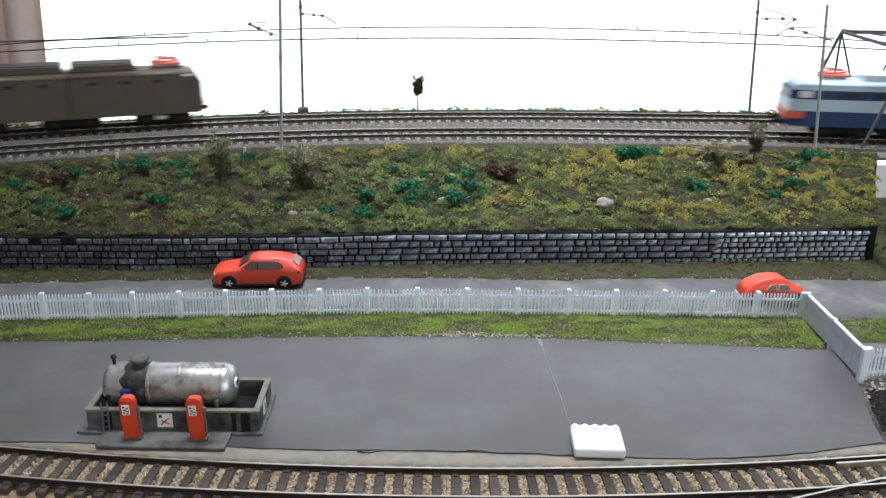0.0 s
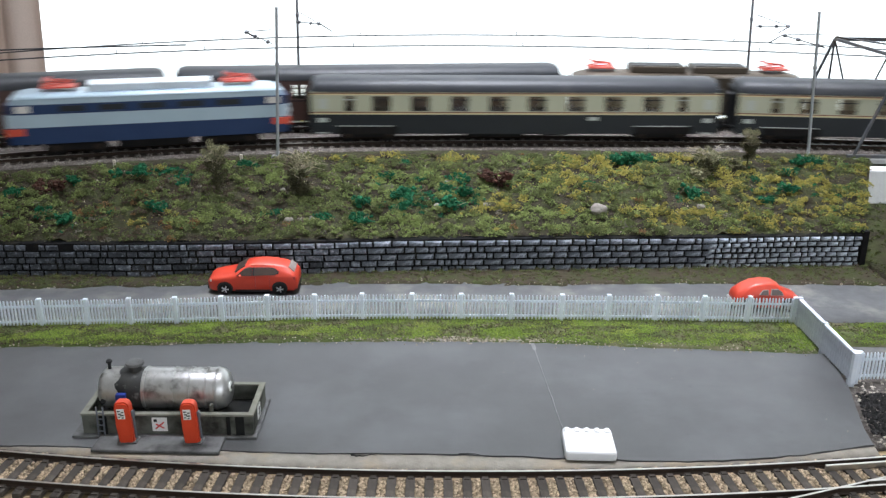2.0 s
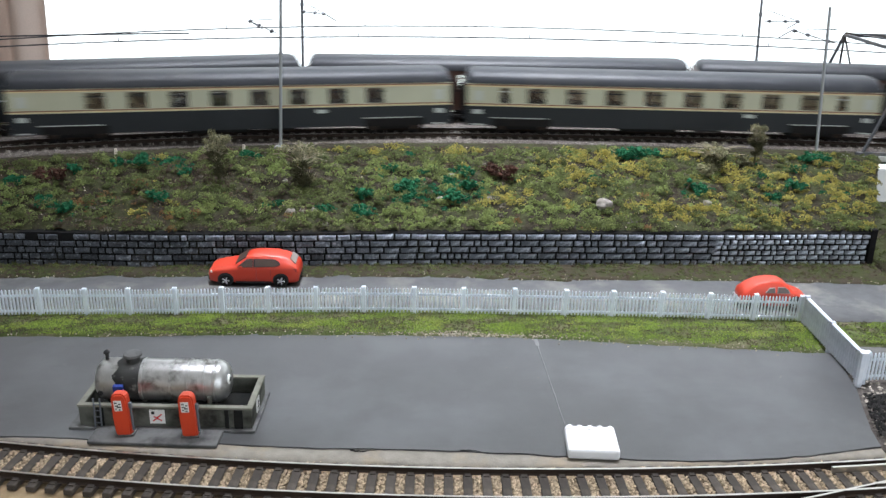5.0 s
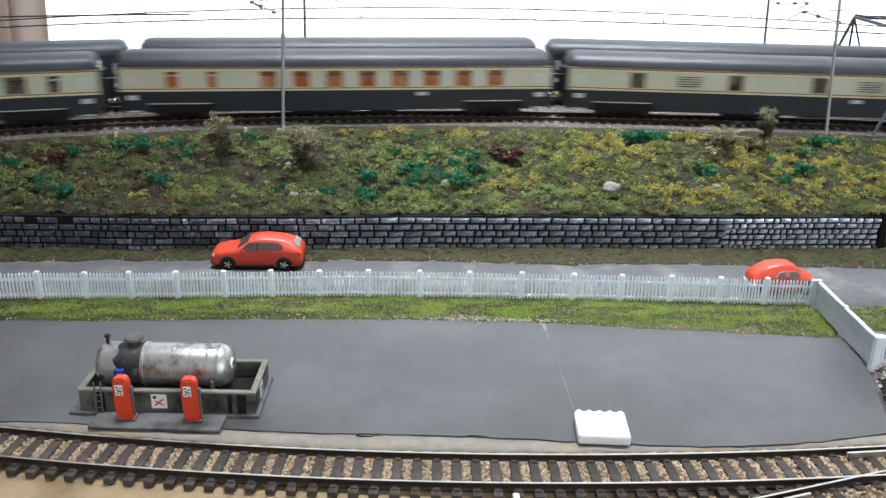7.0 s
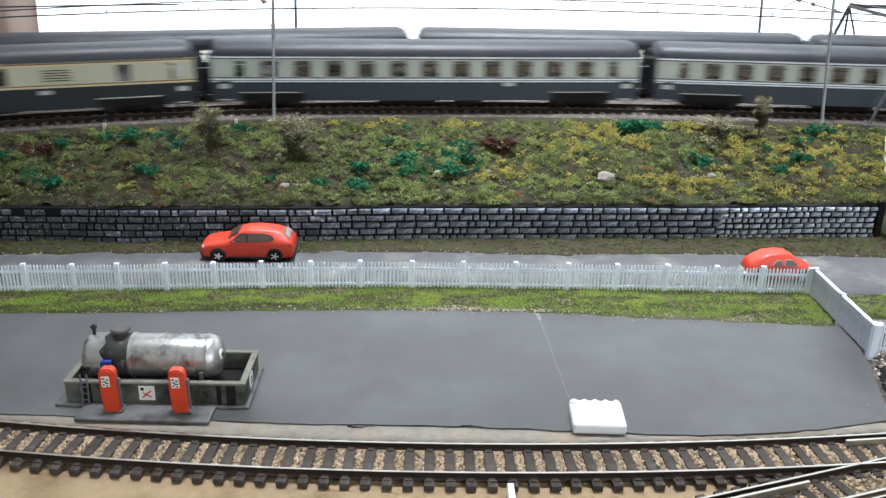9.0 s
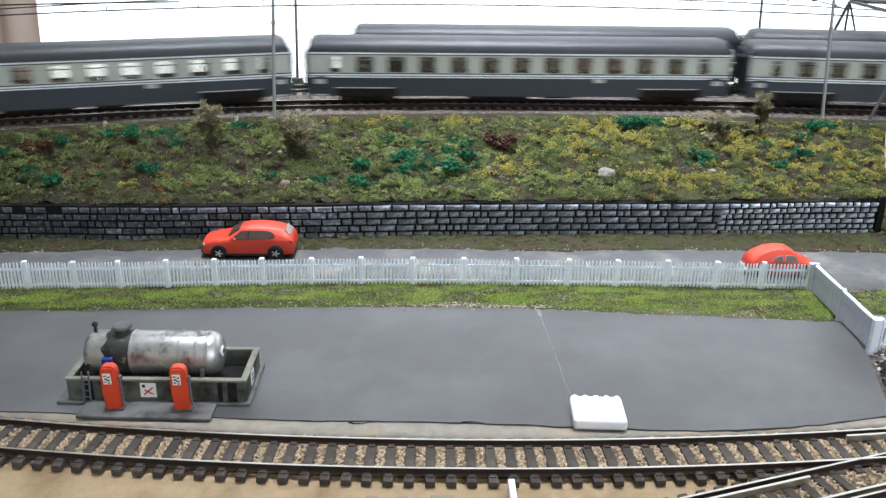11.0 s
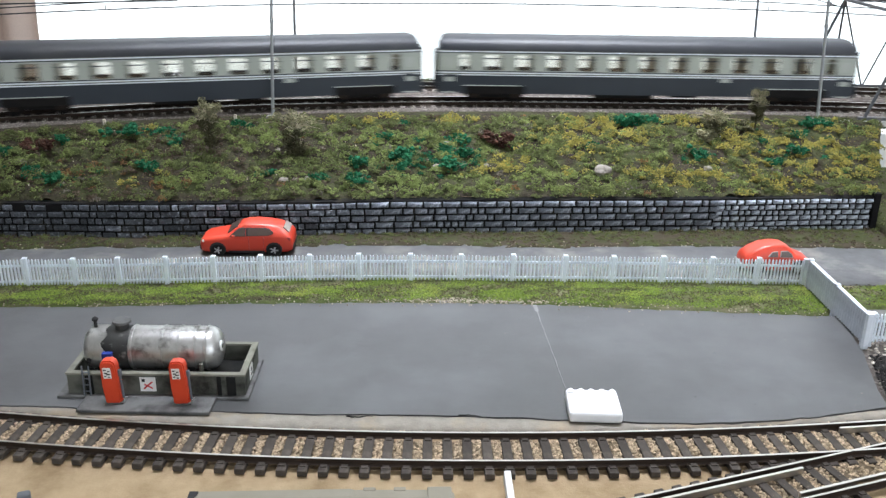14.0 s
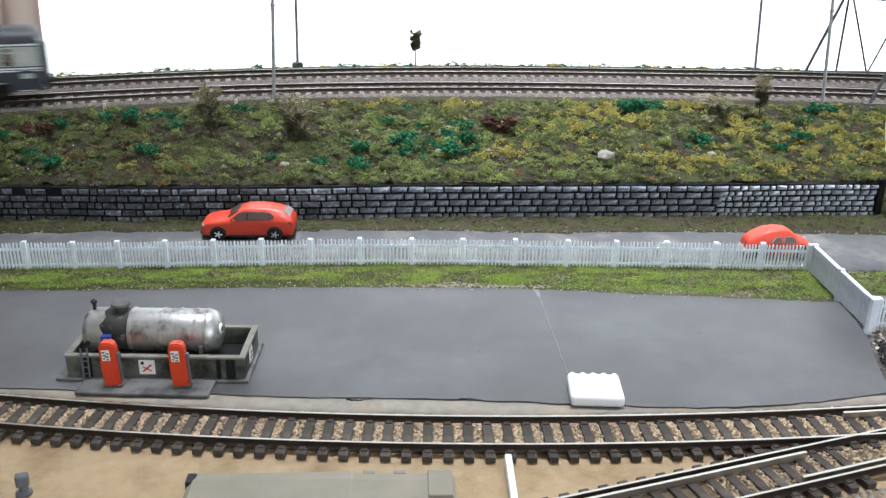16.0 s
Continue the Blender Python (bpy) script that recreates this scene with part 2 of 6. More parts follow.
M_SLAB = mat("grey slab", (0.18, 0.18, 0.178), 0.85, second=(0.11, 0.11, 0.11), scale=160, third=(0.055, 0.055, 0.055), third_scale=90, third_at=0.58, bump=0.15)
M_SIGN = mat("white sign", (0.8, 0.8, 0.78), 0.6, scale=100, amount=0.2)
M_INK = mat("black ink", (0.02, 0.02, 0.02), 0.6, scale=100)
M_INK_RED = mat("red ink", (0.6, 0.03, 0.03), 0.6, scale=100)
M_BLUE = mat("blue plastic", (0.02, 0.05, 0.3), 0.45, scale=150)
M_WHITE = mat("white plastic", (0.86, 0.86, 0.87), 0.5, second=(0.82, 0.82, 0.83), scale=60)
M_FOAM = mat("white polystyrene", (0.85, 0.85, 0.85), 0.85, scale=400, amount=0.2, bump=0.3)
M_MOTOR = mat("beige grey plastic", (0.28, 0.255, 0.205), 0.55, second=(0.23, 0.21, 0.165), scale=90, third=(0.28, 0.25, 0.2), third_scale=60)
M_GREY = mat("slate grey plastic", (0.13, 0.14, 0.16), 0.6, scale=150)
M_MAST = mat("galvanised grey mast", (0.42, 0.44, 0.46), 0.5, 0.4, second=(0.32, 0.33, 0.35), scale=150)
M_MAST_DARK = mat("dark grey mast", (0.24, 0.25, 0.27), 0.55, 0.3, second=(0.18, 0.18, 0.2), scale=150)
M_WIRE = mat("dark catenary wire", (0.05, 0.05, 0.055), 0.5, 0.6, scale=100)
M_TRUSS = mat("dark steel bridge", (0.10, 0.105, 0.115), 0.6, 0.3, second=(0.07, 0.072, 0.08), scale=120, third=(0.14, 0.11, 0.09), third_scale=80)
M_DECK = mat("bridge deck", (0.3, 0.3, 0.29), 0.85, scale=150)
# trains
M_CREAM = mat("cream coach paint", (0.45, 0.45, 0.335), 0.4, second=(0.4, 0.4, 0.295), scale=60, coat=0.2)
M_IVORY = mat("ivory coach paint", (0.43, 0.46, 0.42), 0.4, second=(0.38, 0.41, 0.37), scale=60, coat=0.2)
M_SLATE = mat("dark slate coach paint", (0.013, 0.016, 0.019), 0.5, second=(0.01, 0.012, 0.015), scale=60)
M_SLATE_BLUE = mat("slate blue coach paint", (0.017, 0.025, 0.038), 0.45, second=(0.013, 0.02, 0.031), scale=60)
M_ROOF = mat("satin grey coach roof", (0.03, 0.032, 0.038), 0.5, second=(0.024, 0.026, 0.031), scale=70, third=(0.05, 0.05, 0.052), third_scale=25)
M_LINE_RED = mat("brown red trim line", (0.22, 0.09, 0.05), 0.5, scale=100)
M_LINE_GOLD = mat("pale gold trim line", (0.68, 0.55, 0.32), 0.5, scale=100)
M_LINE_WHITE = mat("white trim line", (0.85, 0.9, 0.95), 0.5, scale=100)
M_UNDER = mat("sooty underframe and shaded opening", (0.01, 0.01, 0.011), 0.85, second=(0.018, 0.016, 0.015), scale=150)
M_INSIDE = mat("dark coach interior", (0.022, 0.016, 0.013), 0.8, scale=100)
M_INSIDE_ORANGE = mat("orange seats coloured as lit", (0.9, 0.24, 0.03), 0.7, second=(0.8, 0.17, 0.02), scale=200)
M_DOOR_GREY = mat("grey coach door", (0.5, 0.53, 0.5), 0.5, scale=80)
M_COACH_BROWN = mat("dark red brown coach", (0.075, 0.03, 0.022), 0.45, second=(0.06, 0.025, 0.02), scale=80, coat=0.2)
M_LOCO_BROWN = mat("grey brown loco", (0.085, 0.064, 0.045), 0.5, second=(0.066, 0.05, 0.036), scale=80)
M_LOCO_BLUE = mat("navy loco paint", (0.011, 0.03, 0.09), 0.55, second=(0.014, 0.035, 0.1), scale=60)
M_LOCO_GREY = mat("pale blue grey loco paint", (0.36, 0.46, 0.53), 0.4, second=(0.32, 0.41, 0.48), scale=60, coat=0.3)
M_LOCO_ROOF = mat("light grey loco roof", (0.55, 0.6, 0.64), 0.4, scale=60)
M_PANTO = mat("red pantograph", (0.5, 0.045, 0.02), 0.45, scale=200)
M_BUFFER_RED = mat("vermilion buffer beam", (0.62, 0.07, 0.03), 0.45, scale=100)
M_GLASS = glass_mat("coach window glass")


# ---- mesh helpers: millimetres in, metres out ----
def part(name, bm, material, parent=None, label="", smooth=False):
    me = bpy.data.meshes.new(name)
    bmesh.ops.scale(bm, vec=(MM, MM, MM), verts=bm.verts)
    bmesh.ops.recalc_face_normals(bm, faces=bm.faces)
    if smooth:
        for f in bm.faces:
            f.smooth = True
    bm.to_mesh(me)
    bm.free()
    me.materials.append(material)
    ob = new(name, me)
    ob.parent = parent
    if label:
        ob["label"] = label
    return ob


def mesh_part(name, verts, faces, material, parent=None, label="", smooth=False):
    me = bpy.data.meshes.new(name)
    me.from_pydata([(x * MM, y * MM, z * MM) for x, y, z in verts], [], faces)
    if smooth:
        me.polygons.foreach_set("use_smooth", [True] * len(me.polygons))
    me.update()
    me.materials.append(material)
    ob = new(name, me)
    ob.parent = parent
    if label:
        ob["label"] = label
    return ob


def thing(name, label, category, x=0, y=0, z=0, rz=0, group=""):
    ob = new(name)
    ob.empty_display_size = 0.005
    ob.matrix_basis = pose(x * MM, y * MM, z * MM, 0, 0, rz)
    return tagged(ob, label, category, group)


def share(name, ob, m, parent):
    """Another object on the same mesh."""
    o = new(name, ob.data)
    o.parent = parent
    o.matrix_basis = m
    return o


def bm_box(x0, x1, y0, y1, z0, z1, bevel=0.0, bm=None):
    own = bm or bmesh.new()
    r = bmesh.ops.create_cube(own, size=1)
    for v in r["verts"]:
        v.co = Vector((x0 + (v.co.x + 0.5) * (x1 - x0), y0 + (v.co.y + 0.5) * (y1 - y0), z0 + (v.co.z + 0.5) * (z1 - z0)))
    if bevel:
        es = list({e for v in r["verts"] for e in v.link_edges})
        bmesh.ops.bevel(own, geom=es, offset=bevel, segments=2, affect="EDGES", profile=0.5)
    return own


def bm_rod(p, q, r, r2=None, seg=8, bm=None):
    own = bm or bmesh.new()
    p, q = Vector(p), Vector(q)
    d = q - p
    m = Matrix.Translation((p + q) / 2) @ d.to_track_quat("Z", "Y").to_matrix().to_4x4()
    bmesh.ops.create_cone(own, cap_ends=True, segments=seg, radius1=r, radius2=r if r2 is None else r2, depth=d.length, matrix=m)
    return own


def bm_lathe(profile, axis="Z", seg=24, at=(0, 0, 0)):
    """Turns a profile of (radius, height) round an axis."""
    bm = bmesh.new()
    rings = []
    for r, h in profile:
        ring = []
        for k in range(seg):
            a = 2 * math.pi * k / seg
            c, s = max(r, 0.01) * math.cos(a), max(r, 0.01) * math.sin(a)
            co = {"Z": (c, s, h), "X": (h, c, s), "Y": (c, h, s)}[axis]
            ring.append(bm.verts.new((co[0] + at[0], co[1] + at[1], co[2] + at[2])))
        rings.append(ring)
    for a, b in zip(rings, rings[1:]):
        for k in range(seg):
            bm.faces.new((a[k], a[(k + 1) % seg], b[(k + 1) % seg], b[k]))
    bm.faces.new(rings[0][::-1])
    bm.faces.new(rings[-1])
    return bm


def bm_loft(sections):
    """Skins closed loops of equal length, with capped ends."""
    bm = bmesh.new()
    rings = [[bm.verts.new(p) for p in s] for s in sections]
    k = len(rings[0])
    for a, b in zip(rings, rings[1:]):
        for i in range(k):
            bm.faces.new((a[i], a[(i + 1) % k], b[(i + 1) % k], b[i]))
    bm.faces.new(rings[0][::-1])
    bm.faces.new(rings[-1])
    return bm


def sweep(path, profile, z=0.0):
    """Verts and faces of a (side, up) profile drawn along a plan path of (x, y)."""
    verts, faces, k = [], [], len(profile)
    for i, (x, y) in enumerate(path):
        x0, y0 = path[max(i - 1, 0)]
        x1, y1 = path[min(i + 1, len(path) - 1)]
        d = math.hypot(x1 - x0, y1 - y0)
        nx, ny = -(y1 - y0) / d, (x1 - x0) / d
        verts += [(x + nx * s, y + ny * s, z + u) for s, u in profile]
    for i in range(len(path) - 1):
        for j in range(k):
            a, b = i * k + j, i * k + (j + 1) % k
            faces.append((a, b, b + k, a + k))
    faces.append(tuple(range(k))[::-1])
    faces.append(tuple(range((len(path) - 1) * k, len(path) * k)))
    return verts, faces


def sheet(xs, edges, drop=3.0, rough=0.0, zs=None):
    """A slab over xs between plan lines edges[0](x)..edges[-1](x), with heights zs[i](x, y) and a skirt."""
    verts, faces = [], []
    k = len(edges)
    for x in xs:
        for j, e in enumerate(edges):
            y = e(x)
            z = zs[j](x) if zs else 0.0
            z += rough * (noise.noise(Vector((x * 0.09, y * 0.09, 3.0))) + 0.6 * noise.noise(Vector((x * 0.31, y * 0.31, 7.0))))
            verts.append((x, y, z))
    n = len(xs)
    for i in range(n - 1):
        for j in range(k - 1):
            a = i * k + j
            faces.append((a, a + k, a + k + 1, a + 1))
    base = len(verts)
    rim = [i * k for i in range(n)] + [(n - 1) * k + j for j in range(1, k)] + [i * k + k - 1 for i in range(n - 2, -1, -1)] + list(range(k - 2, 0, -1))
    for r in rim:
        x, y, z = verts[r]
        verts.append((x, y, z - drop))
    m = len(rim)
    for i in range(m):
        faces.append((rim[i], base + i, base + (i + 1) % m, rim[(i + 1) % m]))
    return verts, faces


def span(a, b, step):
    n = max(1, round((b - a) / step))
    return [a + (b - a) * i / n for i in range(n + 1)]


def between(points):
    """A piecewise straight line through (x, y) points, smoothed."""
    xs, ys = [p[0] for p in points], [p[1] for p in points]

    def f(x):
        return float(sum(np.interp(x + d, xs, ys) for d in (-14, -7, 0, 7, 14)) / 5)
    return f


def wob(x, a=1.0, s=0.07, seed=0.0):
    return a * (noise.noise(Vector((x * s, seed, 0.3))) + 0.5 * noise.noise(Vector((x * s * 3.1, seed, 9.3))))


# ---- lines of the plan ----
def front_line(x):
    """Middle of the front main track."""
    if x > 120:
        return 650 - (6 * ((x - 200) / 115) ** 2 if 200 < x < 315 else 0) - (6 + 0.1 * (x - 315) * math.exp(-(x - 315) / 300) if x >= 315 else 0)
    if x > -330:
        return 650 - 58 * ((120 - x) / 368) ** 2.3
    y0, s0 = 650 - 58 * (450 / 368) ** 2.3, 58 * 2.3 / 368 * (450 / 368) ** 1.3
    return y0 - s0 * 160 * (1 - math.exp((x + 330) / 160))


def back_line(x):
    if x > 140:
        return 709 - (6 * ((x - 220) / 120) ** 2 if 220 < x < 340 else 0) - (6 + 0.1 * (x - 340) * math.exp(-(x - 340) / 300) if x >= 340 else 0)
    if x > -330:
        return 709 - 68 * ((140 - x) / 407) ** 2.3
    y0, s0 = 709 - 68 * (470 / 407) ** 2.3, 68 * 2.3 / 407 * (470 / 407) ** 1.3
    return y0 - s0 * 160 * (1 - math.exp((x + 330) / 160))


def near_line(x):
    c = max(-260, min(260, x))
    return 272.2 + 0.00040 * c * c + 0.0008 * c * (x - c)


def branch_line(x):
    return 246.5 + 0.345 * (x - 100)


wall_line = between([(-700, 452), (-330, 475), (-245, 480), (-167, 481.5), (-88, 487), (3, 495), (165, 504), (262, 511), (400, 518)])
road_far = between([(-900, 430), (-330, 452), (-236, 458), (-183, 463), (-55, 471), (3, 474), (52, 471), (150, 477), (262, 477), (900, 478)])
yard_back = between([(-900, 370), (-203, 388), (-152, 390.5), (-79, 396), (3, 399), (37, 399), (115, 393.5), (186, 388), (300, 388)])
yard_front = between([(-900, 300), (-164, 299), (-84, 297), (-57, 295.5), (6, 295.5), (48, 293.5), (86, 291), (122, 293), (164, 298), (176, 304)])
fence_line = between([(-330, 397), (-275, 402), (-198, 409.7), (-155, 411.5), (-110, 415.5), (-62, 419.5), (-12, 421.5), (64, 422), (112, 422.5), (187, 421)])
RAIL = 46.3
TOP = 43.4
FAR_ENDS = 4700
grass_top = lambda x: front_line(x) - 37 + wob(x, 3, 0.05, 5)


# ---- room ----
def room():
    X, Y0, Y1, Z0, Z1 = 5400, -1700, 1650, -950, 1500

    def slab(name, *b, material=M_PLASTER):
        return tagged(part(name, bm_box(*b), material), kind="structure")
    slab("floor", -X, X, Y0, Y1, Z0 - 40, Z0, material=M_FLOORBOARD)
    # the ceiling opening is added too, cut round the unseen top lamp
    bm = bm_box(-X, -220, Y0, Y1, Z1, Z1 + 60)
    bm_box(340, X, Y0, Y1, Z1, Z1 + 60, bm=bm)
    bm_box(-220, 340, Y0, 360, Z1, Z1 + 60, bm=bm)
    bm_box(-220, 340, 920, Y1, Z1, Z1 + 60, bm=bm)
    tagged(part("ceiling", bm, M_PLASTER), kind="structure")
    slab("wall_west", -X - 100, -X, Y0, Y1, Z0, Z1)
    slab("wall_east", X, X + 100, Y0, Y1, Z0, Z1)
    for side, y0, y1, wx0, wx1, wz0, wz1, glow, gy in (("north", Y1, Y1 + 120, -2600, 2600, -700, 1300, M_SKY_BACK, Y1 + 110),
                                                      ("south", Y0 - 120, Y0, 300, 3400, -100, 1350, M_SKY_FRONT, Y0 - 110)):
        bm = bm_box(-X, X, y0, y1, Z0, wz0)
        bm_box(-X, X, y0, y1, wz1, Z1, bm=bm)
        bm_box(-X, wx0, y0, y1, wz0, wz1, bm=bm)
        bm_box(wx1, X, y0, y1, wz0, wz1, bm=bm)
        tagged(part("wall_" + side, bm, M_PLASTER), kind="structure")
        bm = bmesh.new()
        vs = [bm.verts.new(p) for p in ((wx0, gy, wz0), (wx1, gy, wz0), (wx1, gy, wz1), (wx0, gy, wz1))]
        bm.faces.new(vs)
        tagged(part("backdrop_" + side, bm, glow), "overexposed white daylight behind a wide window", "backdrop", kind="structure")


def curtain():
    c = thing("curtain", "beige brown woven curtain hanging at the window", "curtain", -860, 1585, -700)
    verts, faces = [], []
    n, zs = 120, span(0, 2150, 200)
    for i in range(n + 1):
        u = i / n
        for z in zs:
            verts.append((-300 + 470 * u + 4 * math.sin(z * 0.01), 22 * math.sin(u * 46) + 6 * math.sin(u * 17 + z * 0.002), z))
    k = len(zs)
    for i in range(n):
        for j in range(k - 1):
            a = i * k + j
            faces.append((a, a + 1, a + k + 1, a + k))
    cloth = mesh_part("cloth", verts, faces, M_CURTAIN, c, smooth=True)
    sol = cloth.modifiers.new("thickness", "SOLIDIFY")
    sol.thickness = 0.0015
    part("curtain_rod", bm_rod((-340, 0, 2150), (260, 0, 2150), 12, seg=12), M_MAST, c, "metal rod")


# ---- ground of the layout ----
def ground():
    tagged(part("ground", bm_box(-FAR_ENDS, FAR_ENDS, 60, 790, -40, -3.2), M_CORK), "tan particle board top of the layout", "baseboard", kind="structure")
    legs = bmesh.new()
    for x in span(-4600, 4600, 1150):
        for y in (110, 740):
            bm_box(x - 30, x + 30, y - 30, y + 30, -950, -40, bm=legs)
    tagged(part("table_frame", legs, M_TABLE), "plain wooden legs under the layout", "table", kind="structure")
    # yard: two asphalt sheets with a joint between them
    joint = lambda y: 47 + 0.06 * (400 - y)
    ys = [0.0, 0.02, 0.15, 0.35, 0.55, 0.75, 0.92, 1.0]

    def yard(a, b, name, lift):
        verts, faces = [], []
        xs = span(a, b, 4)
        for x in xs:
            for u in ys:
                y0, y1 = yard_front(x) + wob(x, 0.7, 0.12, 2), yard_back(x) + wob(x, 1.2, 0.1, 4)
                y = y0 + (y1 - y0) * u
                curl = 0.25 * max(0, 1 - u / 0.05) * (0.5 + wob(x, 1, 0.06, 8))
                right = min(188.2, 176.0 + 0.25 * max(0, y - 311) + wob(y, 0.6, 0.15, 6))
                if lift:
                    xx = joint(y) + (x - 47) * (right - joint(y)) / 143
                else:
                    xx = x if x < -60 else -60 + (x + 60) * (joint(y) + 59.92) / 117
                verts.append((xx, y, lift + curl + wob(x + y * 3, 0.05, 0.03, 1)))
        k = len(ys)
        for i in range(len(xs) - 1):
            for j in range(k - 1):
                p = i * k + j
                faces.append((p, p + k, p + k + 1, p + 1))
        ob = mesh_part(name, verts, faces, M_ASPHALT)
        s = ob.modifiers.new("thickness", "SOLIDIFY")
        s.thickness, s.offset = 0.0031, -1
        return tagged(ob, "smooth dark grey asphalt yard sheet", "pavement", kind="structure")
    yard(-900, 57, "pavement_1", 0.0)
    yard(47, 190, "pavement_2", 0.015)
    # pale dust along the joint
    v, f = [], []
    for i, y in enumerate(span(305, 398, 1.5)):
        w = 0.09 + 0.22 * abs(wob(y, 1, 0.2, 3)) + (0.8 if y > 388 else 0)
        x = joint(y) + 0.2 + wob(y, 0.35, 0.12, 6)
        v += [(x - w, y, 0.1), (x + w, y, 0.1)]
        if i:
            f.append((2 * i - 2, 2 * i - 1, 2 * i + 1, 2 * i))
    tagged(mesh_part("joint_dust", v, f, M_CHALK), "pale dusty seam between asphalt sheets", "seam", kind="structure")
    # pale dust where the turf meets the yard
    v, f = [], []
    for i, x in enumerate(span(-40, 120, 1.5)):
        w = max(0.05, (1.1 + 1.6 * wob(x, 1, 0.11, 13)) * math.exp(-((x - 28) / 52) ** 2))
        y = yard_back(x) + wob(x, 1.2, 0.1, 4)
        v += [(x, y - w, 0.09), (x, y + 0.6, 0.3)]
        if i:
            f.append((2 * i - 2, 2 * i, 2 * i + 1, 2 * i - 1))
    tagged(mesh_part("edge_dust", v, f, M_CHALK), "pale dusty fringe along the turf edge", "dust", kind="structure")
    # plaster strip between the yard and the near track
    xs = span(-700, 176, 5)
    v, f = sheet(xs, [lambda x: near_line(x) + 13.5, lambda x: near_line(x) + 16 + wob(x, 0.8, 0.1, 3), lambda x: yard_front(x) + 2.0], 2.4, 0.25,
                 [lambda x: -1.2, lambda x: -0.45, lambda x: -0.35])
    tagged(mesh_part("plaster_strip", v, f, M_PLASTER_STRIP, smooth=True), "grey tan plaster strip beside the track", "ground strip", kind="structure")
    # grass strip with the fence on it
    xs = span(-700, 186, 4)
    v, f = sheet(xs, [lambda x: yard_back(x) - 2 + wob(x, 1.5, 0.1, 4), lambda x: yard_back(x) + 4, lambda x: yard_back(x) + 14, lambda x: fence_line(x) + 1, lambda x: fence_line(x) + 5], 3, 0.5,
                 [lambda x: 0.15, lambda x: 0.7, lambda x: 1.0, lambda x: 1.0, lambda x: 0.1])
    tagged(mesh_part("grass_strip", v, f, M_GRASS_GROUND, smooth=True), "low green turf strip along the fence", "grass", kind="structure")
    # road
    v, f = sheet(span(-1200, 1200, 12), [lambda x: fence_line(x) + 3 if x < 187 else 423, lambda x: 440, lambda x: road_far(x) + 3], 3.1, 0.08, [lambda x: 0.0, lambda x: 0.25, lambda x: 0.0])
    tagged(mesh_part("road", v, f, M_ROAD, smooth=True), "worn grey road behind the fence", "road", kind="structure")
    # soil verge at the foot of the wall
    v, f = sheet(span(-700, 300, 4), [lambda x: road_far(x) + wob(x, 2.0, 0.08, 2), lambda x: road_far(x) + 4, lambda x: wall_line(x) - 5, lambda x: wall_line(x) + 3], 3.2, 0.8,
                 [lambda x: 0.15, lambda x: 0.4, lambda x: 0.2, lambda x: 0.0])
    tagged(mesh_part("verge", v, f, M_VERGE, smooth=True), "brown mossy soil verge below the stone wall", "soil", kind="structure")
    # ground right of the side fence and under the bridge
    v, f = sheet(span(186.5, 1200, 8), [lambda x: 395, lambda x: 405, lambda x: 424], 3.1, 0.7, [lambda x: 0.4, lambda x: 0.9, lambda x: 0.1])
    tagged(mesh_part("grass_island", v, f, M_GRASS_GROUND, smooth=True), "green turf island beside the road", "grass", kind="structure")
    v, f = sheet(span(190, 1200, 10), [lambda x: 366, lambda x: 396], 3.1, 0.05, [lambda x: -0.05, lambda x: -0.05])
    tagged(mesh_part("side_road", v, f, M_ROAD, smooth=True), "grey side road", "road", kind="structure")
    v, f = sheet(span(172, 600, 5), [lambda x: near_line(x) + 20, lambda x: 330, lambda x: 366.5], 2.4, 0.25, [lambda x: -0.9, lambda x: -0.6, lambda x: -0.5])
    tagged(mesh_part("dirt_corner", v, f, M_BALLAST, smooth=True), "grey brown dirt beside the yard", "soil", kind="structure")
    v, f = sheet(span(264, 1200, 8), [lambda x: 478, lambda x: 500, lambda x: 540, lambda x: 620, lambda x: 780], 4, 1.2, [lambda x: 0.4, lambda x: 3, lambda x: 9, lambda x: 15, lambda x: 15])
    tagged(mesh_part("low_ground", v, f, M_EARTH, smooth=True), "dark green brown ground below the bridge", "soil", kind="structure")


def slope_at(x, u):
    """Height and depth on the embankment: u 0 at the wall's top, 1 at the upper edge."""
    y0, y1 = wall_line(x) + 1.5, grass_top(x)
    z = 20.5 + (TOP - 1.5 - 20.5) * (u ** 0.9)
    z += math.sin(math.pi * min(1, 0.12 + u * 0.95)) * (2.6 * noise.noise(Vector((x * 0.03, u * 4, 1))) + 4.4 * noise.noise(Vector((x * 0.085, u * 9, 4))))
    z += 1.9 * noise.noise(Vector((x * 0.2, u * 22, 8))) + 0.5 * noise.noise(Vector((x * 0.6, u * 62, 3)))
    return y0 + (y1 - y0) * u, z


def east_end(x, u):
    """The embankment's end beside the bridge runs aslant."""
    return x + max(0.0, (x - 200) / 62) * 42 * u


